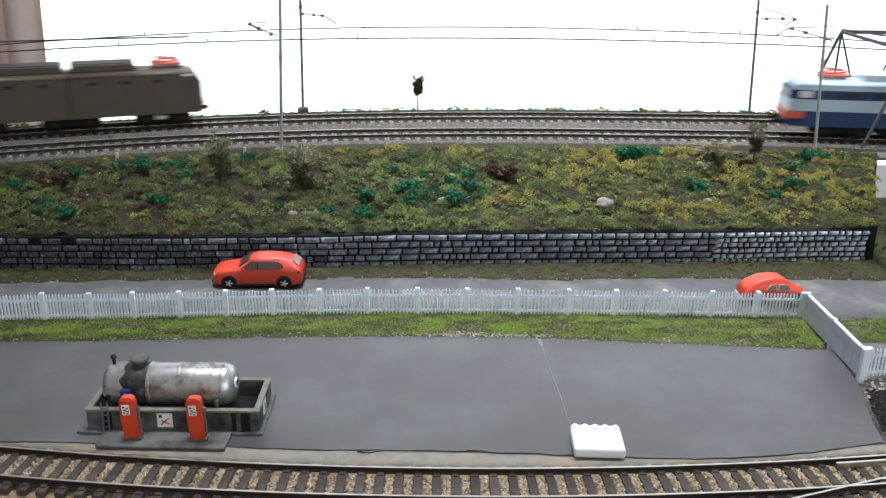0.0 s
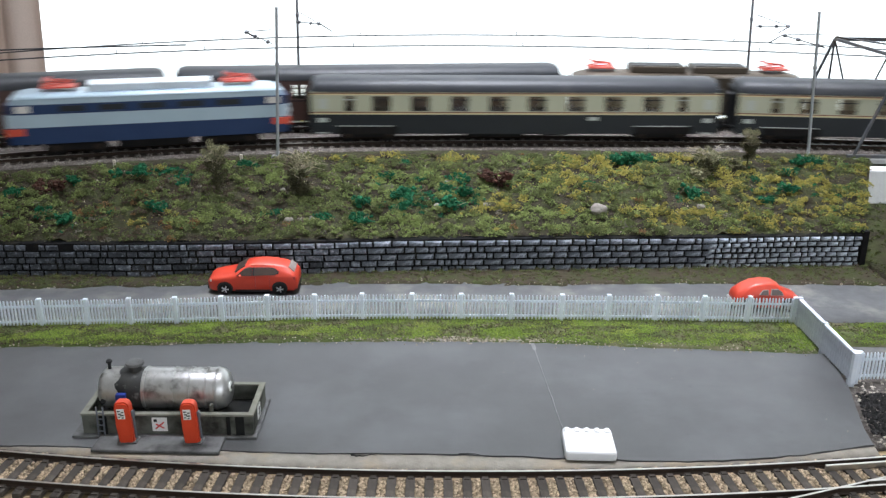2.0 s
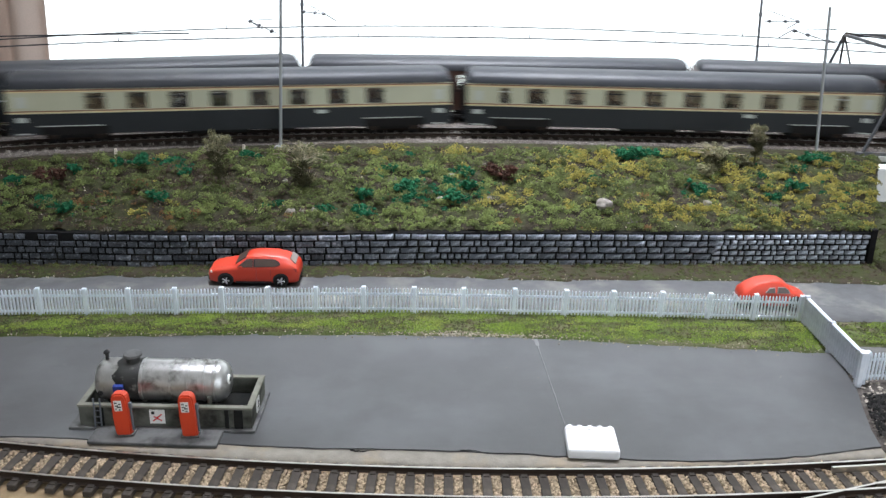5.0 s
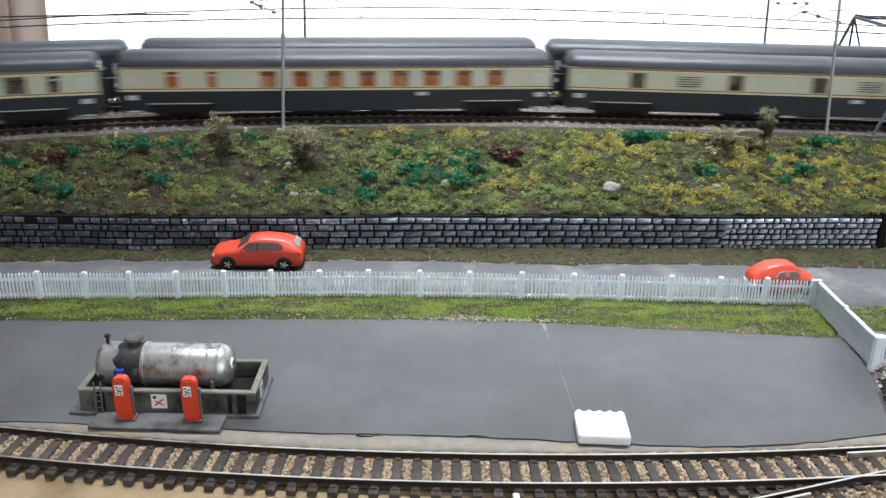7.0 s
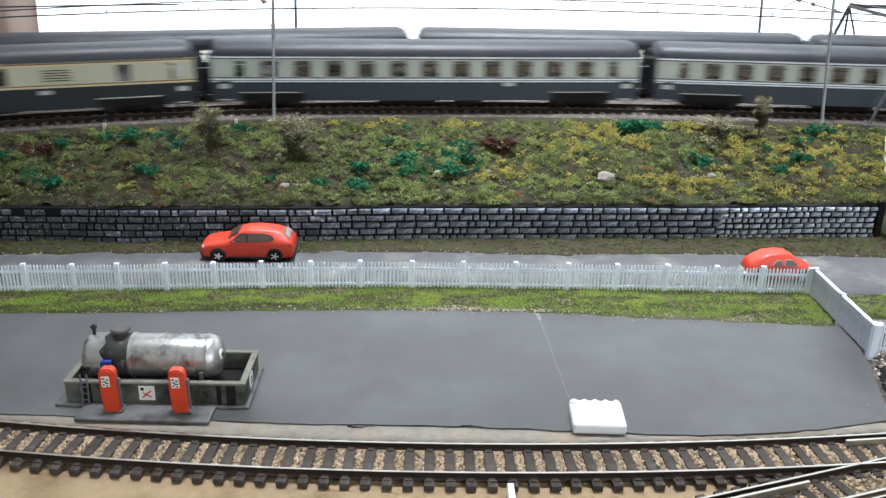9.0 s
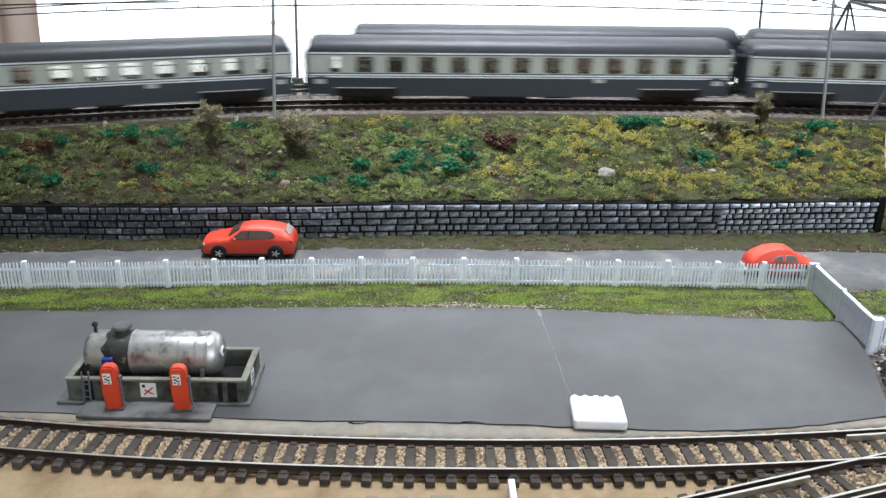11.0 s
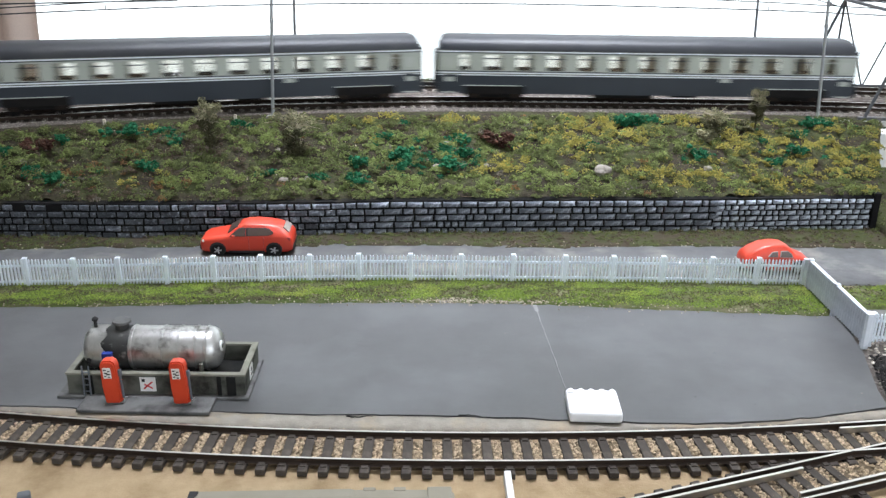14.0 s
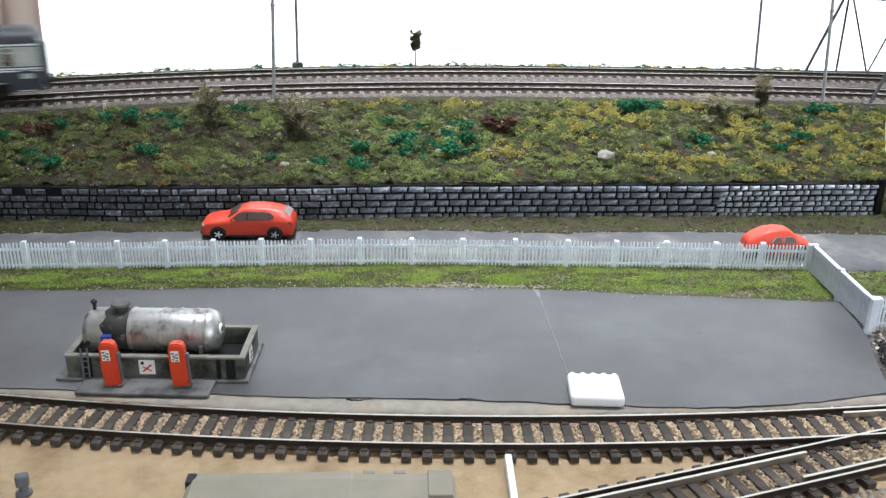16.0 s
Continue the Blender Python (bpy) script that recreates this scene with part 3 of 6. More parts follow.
def embankment():
    us = span(0, 1, 1 / 64)
    xs = span(-620, -340, 8)[:-1] + span(-340, 262, 1.7)
    verts, faces = [], []
    for x in xs:
        for u in us:
            y, z = slope_at(x, u)
            verts.append((east_end(x, u), y, z))
        xe = east_end(x, 1)
        verts.append((xe, grass_top(x) + 6, TOP - 1.0))
        verts.append((xe, back_line(x) + 38, TOP - 1.0))
        verts.append((xe, back_line(x) + 50, TOP - 8))
        verts.append((xe, back_line(x) + 50, -3))
    k = len(us) + 4
    for i in range(len(xs) - 1):
        for j in range(k - 1):
            a = i * k + j
            faces.append((a, a + k, a + k + 1, a + 1))
    # closed end beside the bridge
    last = (len(xs) - 1) * k
    base = len(verts)
    x = xs[-1]
    verts += [(x, wall_line(x) + 1.5, -3)]
    faces.append(tuple([base] + [last + j for j in range(k)])[::-1])
    tagged(mesh_part("embankment", verts, faces, M_EARTH, smooth=True), "brown earth embankment below the main line", "embankment", kind="structure")
    # plain shelves that carry the line on beyond
    for name, a, b in (("shelf_west", -FAR_ENDS, -620), ("shelf_east", 720, FAR_ENDS)):
        v, f = sheet(span(a, b, 40), [lambda x: front_line(x) - 45, lambda x: back_line(x) + 45], 46, 0.0, [lambda x: TOP - 1, lambda x: TOP - 1])
        tagged(mesh_part(name, v, f, M_EARTH), "plain track shelf", "shelf", kind="structure")
    # ballast beds
    for nm, line in (("front", front_line), ("back", back_line)):
        path = [(x, line(x)) for x in span(-FAR_ENDS, FAR_ENDS, 12)]
        prof = [(-25, -3), (-23, -0.6), (-17, 0.15), (17, 0.15), (23, -0.4), (29.5, -0.8), (29.5, -3)] if nm == "front" else [(-29.5, -3), (-29.5, -0.8), (-22, -0.4), (-17, 0.15), (17, 0.15), (24, -0.8), (27, -3)]
        v, f = sweep(path, prof, TOP)
        tagged(mesh_part("ballast_bed", v, f, M_BALLAST), "grey brown ballast under the main line", "ballast", kind="structure")


def flake_cloud(centres, rng, per, size, flat=0.6, spread=1.0):
    """Verts and faces of clusters of small leaf flakes; centres are (x, y, z, radius)."""
    c = np.array(centres, dtype=float)
    n = len(c) * per
    cc = np.repeat(c, per, axis=0)
    d = rng.normal(size=(n, 3))
    d /= np.linalg.norm(d, axis=1)[:, None]
    r = cc[:, 3:4] * (rng.random((n, 1)) ** 0.4) * spread
    p = cc[:, :3] + d * r * np.array([1, 1, flat])
    a = rng.normal(size=(n, 3))
    a /= np.linalg.norm(a, axis=1)[:, None]
    b = np.cross(a, rng.normal(size=(n, 3)))
    b /= np.linalg.norm(b, axis=1)[:, None]
    s = size * (0.5 + rng.random((n, 1)))
    quad = np.stack([p - a * s, p - b * s * 0.7, p + a * s, p + b * s * 0.7], axis=1).reshape(-1, 3)
    faces = np.arange(n * 4).reshape(-1, 4)
    return quad, faces


def lump_cloud(centres, rng, flat=0.75, cuts=2):
    """Crumbly foam lumps: low icospheres with every vertex pushed about; centres are (x, y, z, radius)."""
    g = bmesh.new()
    bmesh.ops.create_icosphere(g, subdivisions=cuts, radius=1)
    base = np.array([v.co[:] for v in g.verts])
    tri = np.array([[v.index for v in f.verts] for f in g.faces])
    g.free()
    c = np.array(centres, dtype=float)
    n = len(c)
    k = 0.55 + 0.75 * rng.random((n, len(base), 1))
    v = base[None] * k * c[:, None, 3:4] * np.array([1.15, 1.15, flat]) + c[:, None, :3]
    f = (np.arange(n)[:, None, None] * len(base) + tri[None]).reshape(-1, 3)
    return v.reshape(-1, 3), f


def both(p, q):
    """Joins a cloud of quads and one of triangles."""
    return list(map(tuple, p[0])) + list(map(tuple, q[0])), list(map(tuple, p[1])) + [tuple(i + len(p[0]) for i in f) for f in q[1].tolist()]


def chip_cloud(points, rng, size):
    """Small irregular stone chips (octahedra)."""
    p = np.array(points, dtype=float)
    n = len(p)
    base = np.array([(1, 0, 0), (-1, 0, 0), (0, 1, 0), (0, -1, 0), (0, 0, 1), (0, 0, -1)], float)
    s = size * (0.55 + 0.8 * rng.random((n, 6, 1))) * np.array([1.0, 1.0, 0.75])
    ang = rng.random(n) * 6.28
    ca, sa = np.cos(ang), np.sin(ang)
    o = base[None] * s
    ox = o[:, :, 0] * ca[:, None] - o[:, :, 1] * sa[:, None]
    oy = o[:, :, 0] * sa[:, None] + o[:, :, 1] * ca[:, None]
    v = np.stack([ox, oy, o[:, :, 2]], axis=2) + p[:, None, :]
    tri = np.array([(0, 2, 4), (2, 1, 4), (1, 3, 4), (3, 0, 4), (2, 0, 5), (1, 2, 5), (3, 1, 5), (0, 3, 5)])
    f = (np.arange(n)[:, None, None] * 6 + tri[None]).reshape(-1, 3)
    return v.reshape(-1, 3), f


def stuff(name, vf, material, label, category):
    v, f = vf
    me = bpy.data.meshes.new(name)
    me.from_pydata((np.asarray(v) * MM).tolist(), [], [tuple(q) for q in f])
    me.update()
    me.materials.append(material)
    return tagged(new(name, me), label, category, kind="stuff")


# patches on the slope: x, u, half width in x, half width in u
PATCHES = {
    "yellow": ((107, 0.78, 26, 0.2), (170, 0.94, 24, 0.06), (-48, 0.95, 18, 0.05), (16, 0.95, 16, 0.05), (90, 0.5, 10, 0.2), (35, 0.31, 9, 0.08), (190, 0.62, 10, 0.14), (228, 0.5, 40, 0.4), (-178, 0.2, 14, 0.07), (-184, 0.9, 9, 0.05), (140, 0.2, 30, 0.1)),
    "light": ((-243, 0.33, 14, 0.14), (-134, 0.22, 22, 0.12), (-28, 0.12, 34, 0.08), (68, 0.2, 16, 0.1), (92, 0.17, 9, 0.08), (-30, 0.62, 26, 0.16), (-255, 0.6, 12, 0.2), (-112, 0.7, 12, 0.12), (10, 0.14, 22, 0.07)),
    # bare soil; the spot at x 100 stands for a dark shadow
    "bare": ((-150, 0.6, 18, 0.07), (-120, 0.5, 9, 0.06), (-56, 0.74, 10, 0.06), (-42, 0.58, 9, 0.05), (54, 0.86, 9, 0.05), (3, 0.18, 7, 0.04), (45, 0.15, 9, 0.04), (100, 0.38, 11, 0.05), (152, 0.45, 10, 0.05), (202, 0.3, 9, 0.05), (255, 0.7, 9, 0.06), (-200, 0.1, 40, 0.05), (-95, 0.85, 12, 0.05), (118, 0.62, 8, 0.05)),
    "rust": ((-190, 0.46, 10, 0.09), (150, 0.44, 9, 0.04), (-170, 0.18, 22, 0.08), (-215, 0.4, 10, 0.08)),
}


def patch_weight(kind, x, u):
    return max(math.exp(-((x - a) / w) ** 2 - ((u - b) / h) ** 2) for a, b, w, h in PATCHES[kind])


def clump_points(x, y, z, r, rng, flat=0.62):
    """Points over a ragged dome of foam."""
    n = int(8 * r + 1.9 * r * r)
    d = rng.normal(size=(n, 3))
    d[:, 2] = np.abs(d[:, 2]) * 0.9
    d /= np.linalg.norm(d, axis=1)[:, None]
    k = r * rng.uniform(0.55, 1.12, (n, 1))
    p = d * k * np.array([1.15, 0.95, flat]) + np.array([x, y, z])
    return list(map(tuple, p))


def slope_cover():
    """Foam flock: ragged clumps over crumbs and bare soil, browner in the west, yellower in the east."""
    rng = np.random.default_rng(11)
    kinds = {"light": [], "yellow": [], "olive": [], "brown": [], "rust": [], "grey": []}
    names = tuple(kinds)
    fine = {k: [] for k in names}

    def choose(x, u):
        p1 = noise.noise(Vector((x * 0.05, u * 4.6, 2.0)))
        east = min(1, max(0, (x + 110) / 170))
        ye, li, ba, ru = (patch_weight(k, x, u) for k in ("yellow", "light", "bare", "rust"))
        w = np.array([0.16 + 0.1 * east + 1.6 * li + 0.5 * max(0, p1), 0.02 + 0.07 * east + 1.3 * ye, 0.55 + 0.3 * max(0, -p1), 0.34 * (1.2 - east) + 0.6 * ba, 0.04 + 1.1 * ru, 0.06 + 0.25 * ba])
        w = w ** 1.5
        return names[int(rng.choice(6, p=w / w.sum()))], ba
    for _ in range(8200):
        x, u = rng.uniform(-335, 262), rng.random() ** 0.96
        gap = noise.noise(Vector((x * 0.11, u * 11, 31.0))) + 0.5 * noise.noise(Vector((x * 0.3, u * 28, 5.0)))
        k, ba = choose(x, u)
        if gap > 0.13 or rng.random() < ba * 0.85:
            continue
        y, z = slope_at(x, u)
        r = rng.choice([1.1, 1.6, 2.2, 3.0, 4.0], p=[0.26, 0.27, 0.23, 0.16, 0.08]) * (0.8 if k in ("brown", "grey", "rust") else 1.0)
        kinds[k] += clump_points(east_end(x, u), y, z + 0.15 * r, r, rng, 1.0)
    for _ in range(15000):
        x, u = rng.uniform(-335, 262), rng.random()
        k, ba = choose(x, u) if rng.random() < 0.5 else ("brown" if rng.random() < 0.5 else "olive", 0)
        y, z = slope_at(x, u)
        fine[k].append((east_end(x, u), y, z + 0.1))
    dark = []
    for a, b, w, h, n in ((-2, 0.42, 20, 0.13, 70), (134, 0.9, 14, 0.03, 16), (-180, 0.8, 15, 0.07, 18), (232, 0.6, 18, 0.2, 22), (-225, 0.25, 15, 0.08, 14), (164, 0.45, 6, 0.06, 12)):
        for _ in range(n):
            x, u = rng.normal(a, w), min(0.98, max(0.03, rng.normal(b, h)))
            y, z = slope_at(x, u)
            r = rng.uniform(1.2, 2.8)
            dark += clump_points(east_end(x, u), y, z + 0.3 * r, r, rng, 1.0)
    stuff("ground_cover", chip_cloud(dark, rng, 0.58), M_TURF_DARK, "dark blue green foam clumps on the slope", "ground cover")
    for k, m, label in (("light", M_TURF_LIGHT, "light green foam ground cover on the slope"), ("yellow", M_TURF_YELLOW, "yellow green foam tufts on the slope"),
                        ("olive", M_TURF_OLIVE, "olive foam ground cover on the slope"), ("brown", M_TURF_BROWN, "brown leaf litter on the slope"),
                        ("rust", M_TURF_RUST, "rusty leaf litter on the slope"), ("grey", M_TURF_GREY, "grey dry litter on the slope")):
        stuff("ground_cover", chip_cloud(kinds[k], rng, 0.6), m, label, "ground cover")
        stuff("soil_crumbs", chip_cloud(fine[k], rng, 0.42), m, label.replace("foam", "fine").replace("leaf", "fine"), "ground cover")
    # east end below the bridge, verge moss, grass strip, back edge
    low = [(rng.uniform(264, 420), 0, 0, rng.uniform(0.8, 2)) for _ in range(700)]
    low = [(x, (y := rng.uniform(482, 620)), 0.8 + 9 * min(1, max(0, (y - 478) / 62)) + 6 * min(1, max(0, (y - 540) / 80)), r) for x, _, _, r in low]
    stuff("ground_cover", flake_cloud(low, rng, 14, 0.6), M_TURF_OLIVE, "olive foam on the low ground", "ground cover")
    moss, soil = [], []
    for _ in range(2300):
        x = rng.uniform(-335, 300)
        y = rng.uniform(road_far(x) + 1.5, wall_line(x) - 1.0)
        near_wall = (y - road_far(x)) / max(1.0, wall_line(x) - road_far(x))
        if noise.noise(Vector((x * 0.05, y * 0.16, 15))) < -0.12 - 0.3 * near_wall:
            continue
        r = rng.uniform(0.6, 1.5) * (0.6 + 0.8 * near_wall)
        (moss if rng.random() < 0.62 else soil).extend(clump_points(x, y, 0.45, r, rng, 0.8))
    stuff("ground_cover", chip_cloud(moss, rng, 0.42), M_TURF_OLIVE, "olive moss at the foot of the wall", "ground cover")
    stuff("ground_cover", chip_cloud(soil, rng, 0.42), M_TURF_BROWN, "brown litter at the foot of the wall", "ground cover")
    turf = {0: [], 1: [], 2: [], 3: []}
    for _ in range(52000):
        x = rng.uniform(-335, 186) if rng.random() < 0.88 else rng.uniform(187.5, 330)
        y = rng.uniform(yard_back(x) - 1.0, fence_line(x) + 3) if x < 187 else rng.uniform(395, 422)
        worn = noise.noise(Vector((x * 0.045, y * 0.13, 5))) + 0.5 * noise.noise(Vector((x * 0.17, y * 0.3, 9)))
        front = math.exp(-max(0.0, y - yard_back(x)) / 4.5) if x > -60 else 0.0
        if rng.random() < 0.75 * front or (worn > 0.3 and rng.random() < 0.75):
            continue
        pick = worn + rng.normal(0, 0.22)
        turf[0 if pick < -0.05 else 1 if pick < 0.16 else 2 if pick < 0.34 else 3].append((x, y, 0.95 + rng.random() * 0.7))
    weeds = []
    for _ in range(230):
        x = rng.uniform(-335, 184)
        y = rng.uniform(yard_back(x) + 2, fence_line(x) + 1) if rng.random() < 0.5 else fence_line(x) - abs(rng.normal(0, 1.5))
        weeds += clump_points(x, y, 0.8, rng.uniform(0.7, 1.7), rng, 0.9)
    stuff("grass", chip_cloud(weeds[::2], rng, 0.5), M_TURF_LIGHT, "light green weed tufts in the turf strip", "grass")
    stuff("grass", chip_cloud(weeds[1::2], rng, 0.5), M_TURF_OLIVE, "olive weed tufts in the turf strip", "grass")
    tuft = [(q[0], q[1], 1.0, rng.uniform(0.5, 1.2)) for q in turf[0][::26] + turf[1][::30]]
    stuff("grass", flake_cloud(tuft, rng, 12, 0.42), M_BLADE, "short bright green turf along the fence", "grass")
    for k, m, label in ((0, M_BLADE, "bright green fine turf along the fence"), (1, M_TURF_LIGHT, "light green turf crumbs along the fence"), (2, M_TURF_OLIVE, "olive turf crumbs along the fence"), (3, M_TURF_BROWN, "brown soil crumbs in the turf strip")):
        stuff("grass", chip_cloud(turf[k], rng, 0.42), m, label, "grass")
    edge = {0: [], 1: [], 2: []}
    for _ in range(420):
        x = rng.uniform(-335, 300)
        y = back_line(x) + rng.uniform(27, 40)
        h = max(0.0, 0.9 + 1.7 * noise.noise(Vector((x * 0.045, 0, 44))) + 1.2 * noise.noise(Vector((x * 0.16, 0, 4))))
        pick = noise.noise(Vector((x * 0.06, 3, 7))) + rng.normal(0, 0.2)
        edge[0 if pick < -0.1 else 1 if pick < 0.2 else 2] += clump_points(x, y, TOP - 0.8 + 0.9 * h * rng.random(), 0.7 + 0.9 * h * rng.uniform(0.5, 1.1), rng, 0.85)
    for k, m, label in ((0, M_TURF_DARK, "dark green scrub along the back edge"), (1, M_TURF_OLIVE, "olive scrub along the back edge"), (2, M_TURF_YELLOW, "yellow green scrub along the back edge")):
        stuff("ground_cover", chip_cloud(edge[k], rng, 0.5), m, label, "ground cover")
    chips = []
    for _ in range(260):
        x = rng.uniform(-330, 300)
        chips.append((x, road_far(x) + abs(rng.normal(0, 4)), 0.35))
    for _ in range(420):
        x = rng.uniform(-330, 186)
        chips.append((x, yard_back(x) + rng.normal(-0.5, 3) * (1 if x > -80 else 0.5), 0.6))
    for _ in range(140):
        x, u = rng.uniform(-330, 262), rng.random()
        y, z = slope_at(x, u)
        chips.append((x, y, z + 0.5))
    for _ in range(420):
        x = rng.normal(22, 24)
        chips.append((x, yard_back(x) + rng.normal(0, 1.8), 0.5))
    stuff("stone_chips", chip_cloud(chips, rng, 0.55), M_DUST_CHIP, "pale stone chips and dry crumbs", "gravel")


def boulder(x, y, z, r, seed, flat=0.8):
    rng = random.Random(seed)
    bm = bmesh.new()
    bmesh.ops.create_icosphere(bm, subdivisions=3, radius=1)
    off = Vector((rng.random() * 50, rng.random() * 50, seed))
    for v in bm.verts:
        n = v.co.normalized()
        k = 1 + 0.32 * noise.noise(n * 1.3 + off) + 0.12 * noise.noise(n * 4 + off)
        v.co = Vector((n.x * k * r * 1.1, n.y * k * r, n.z * k * r * flat))
    ob = part("rock", bm, M_ROCK, label="")
    ob.location = (x * MM, y * MM, z * MM)
    tagged(ob, "pale grey rock lying on the grassy slope", "rock", "rocks on the slope")


def bush(x, u, r, h, material, label, seed, density=240, size=0.7):
    rng = np.random.default_rng(seed)
    y, z = slope_at(x, u)
    t = thing("bush", label, "bush", x, y, z, 0, "bushes on the slope")
    balls = [(rng.normal(0, r * 0.45), rng.normal(0, r * 0.3), h * (0.15 + 0.6 * rng.random()), r * (0.3 + 0.25 * rng.random())) for _ in range(9)]
    lumps = [(x + rng.normal(0, q * 0.5), y + rng.normal(0, q * 0.5), z + rng.normal(0, q * 0.3), q * rng.uniform(0.2, 0.4)) for x, y, z, q in balls for _ in range(7)]
    v, f = both(flake_cloud(balls, rng, density // 9 * 2, size * 0.7, 0.8), lump_cloud(lumps, rng))
    mesh_part("foliage", v, f, material, t)
    bm = bmesh.new()
    for _ in range(5):
        bm_rod((0, 0, -0.5), (rng.normal(0, r * 0.5), rng.normal(0, r * 0.3), h * 0.8), 0.25, 0.1, 5, bm)
    part("stem", bm, M_TWIG, t)


def tree(x, y, z, h, r, label, seed, crown_from=0.35, material=M_SHRUB, dark=M_SHRUB_DARK, lean=0.0, wide=1.0, count=26, twig=1.0):
    """A small wire-and-fibre tree: tapered trunk, limbs, clumps of fibre with gaps."""
    rng = np.random.default_rng(seed)
    t = thing("tree", label, "tree", x, y, z)
    bm = bm_rod((0, 0, -1.5), (lean * h * 0.5, 0, h * 0.55), r * 0.11, r * 0.06, 7)
    bm_rod((lean * h * 0.5, 0, h * 0.55), (lean * h, 0, h * 0.93), r * 0.06, r * 0.03, 6, bm)
    part("trunk", bm, M_SHRUB_DARK, t)
    limbs = bmesh.new()
    balls = []
    for i in range(count):
        hh = h * (crown_from + (1 - crown_from) * rng.random())
        k = 0.45 + 0.55 * ((hh / h - crown_from) / (1 - crown_from)) ** 0.8
        k *= rng.uniform(0.6, 1.1)
        a = rng.random() * 6.28
        e = (lean * hh + wide * r * k * math.cos(a) * rng.uniform(0.3, 1), r * k * math.sin(a) * rng.uniform(0.3, 0.9), hh)
        bm_rod((lean * hh * 0.8, 0, hh * 0.8), e, r * 0.035, r * 0.015, 4, limbs)
        balls.append((*e, r * rng.uniform(0.16, 0.34)))
    for i in range(26):
        a = rng.random() * 6.28
        p = Vector((lean * h * 0.8, 0, h * rng.uniform(0.5, 0.85)))
        for s in range(3):
            q = p + twig * Vector((wide * r * 0.3 * math.cos(a), r * 0.24 * math.sin(a), h * (0.09 - 0.05 * s))) + Vector(rng.normal(0, r * 0.06, 3))
            bm_rod(p, q, 0.22 - 0.04 * s, 0.18 - 0.04 * s, 4, limbs)
            p = q
    part("branchwork", limbs, M_TWIG, t)
    balls.sort(key=lambda q: -q[2])
    v, f = flake_cloud(balls[: count // 2], rng, 150, r * 0.045, 0.9, 1.25)
    mesh_part("crown", v.tolist(), f.tolist(), material, t)
    v, f = flake_cloud(balls[count // 2:], rng, 170, r * 0.05, 0.9, 1.2)
    mesh_part("crown", v.tolist(), f.tolist(), dark, t)


# ---- stone retaining wall ----
def stone_wall():
    path = [(x, wall_line(x) + 1.2) for x in span(-620, 261, 8)]
    v, f = sweep(path, [(-1.2, -2), (-1.2, 19.6), (1.6, 20.6), (1.6, -2)], 0)
    wall = tagged(mesh_part("wall_retaining", v, f, M_MORTAR), "blue grey cut stone retaining wall with dark joints", "retaining wall", kind="structure")
    rng = random.Random(5)

    def stones(widths, half):
        out = []
        for w in widths:
            for k in range(3):
                rr = random.Random(w * 10 + k + half)
                j = lambda s: rr.uniform(-s, s)
                secs = []
                for y, d in ((0.5, 0.0), (-0.45, 0.0), (-0.85, 0.24), (-1.1, 0.55)):
                    hw, hh = w / 2 - d, half - d
                    ring = [(-hw, -hh), (0, -hh), (hw, -hh), (hw, 0), (hw, hh), (0, hh), (-hw, hh), (-hw, 0)]
                    secs.append([(x + j(0.2), y + (j(0.26) if y < -0.8 else 0), z + j(0.2)) for x, z in ring])
                o = part("brick", bm_loft(secs), M_STONE)
                out.append((w, o.data))
                bpy.data.objects.remove(o)
        return out
    long_stones, small_stones = stones((3.0, 5.2, 6.8, 8.4, 9.8), 1.42), stones((2.6, 3.6, 4.6, 5.8), 1.16)
    rest_v, rest_f = [], []
    dark_v, dark_f = [], []
    made = 0
    for stretch, courses, first_z, rise, protos, x_from, x_to in (("long", 5, 1.1, 4.02, long_stones, -612, 161), ("small", 6, 0.7, 3.36, small_stones, 163, 257)):
        for c in range(courses):
            z = first_z + c * rise
            x = x_from + rng.uniform(0, 3)
            while x < x_to:
                w, me = rng.choice(protos)
                xc = x + w / 2
                x += w + 1.15
                if c == courses - 1 and xc < -150 and rng.random() < 0.07:
                    continue
                yc = wall_line(xc) - 0.1
                a = math.degrees(math.atan2(wall_line(xc + 3) - wall_line(xc - 3), 6))
                zz = z + 0.5 * noise.noise(Vector((xc * 0.02, c, 2)))
                m = pose(xc * MM, yc * MM, zz * MM, 0, rng.uniform(-1.5, 1.5), a)
                if -40 < xc < 262 and made < 320:
                    o = new("brick", me)
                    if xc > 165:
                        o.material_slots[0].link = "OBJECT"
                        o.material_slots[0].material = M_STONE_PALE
                    o.parent, o.matrix_basis = wall, m
                    made += 1
                else:
                    # westward, more stones are dark: black wash plus the dimmer light as colour
                    vs, fs = (dark_v, dark_f) if rng.random() < (-30 - xc) / 170 else (rest_v, rest_f)
                    base = len(vs)
                    vs += [tuple((m @ q.co) / MM) for q in me.vertices]
                    fs += [tuple(base + i for i in p.vertices) for p in me.polygons]
    tagged(mesh_part("bricks", rest_v, rest_f, M_STONE_ISL, wall), kind="stuff")
    tagged(mesh_part("bricks", dark_v, dark_f, M_STONE_DARK, wall), kind="stuff")
    part("end_post", bm_box(258.6, 262.4, wall_line(260) - 2.2, wall_line(260) + 2, -2, 22.5, 0.3), M_MORTAR, wall, "dark end pillar")


# ---- tracks ----
def rail_profile(side):
    return [(side - 1.1, 0), (side - 0.35, 0.7), (side - 0.45, 1.9), (side - 0.5, 2.3), (side + 0.5, 2.3), (side + 0.45, 1.9), (side + 0.35, 0.7), (side + 1.1, 0)]


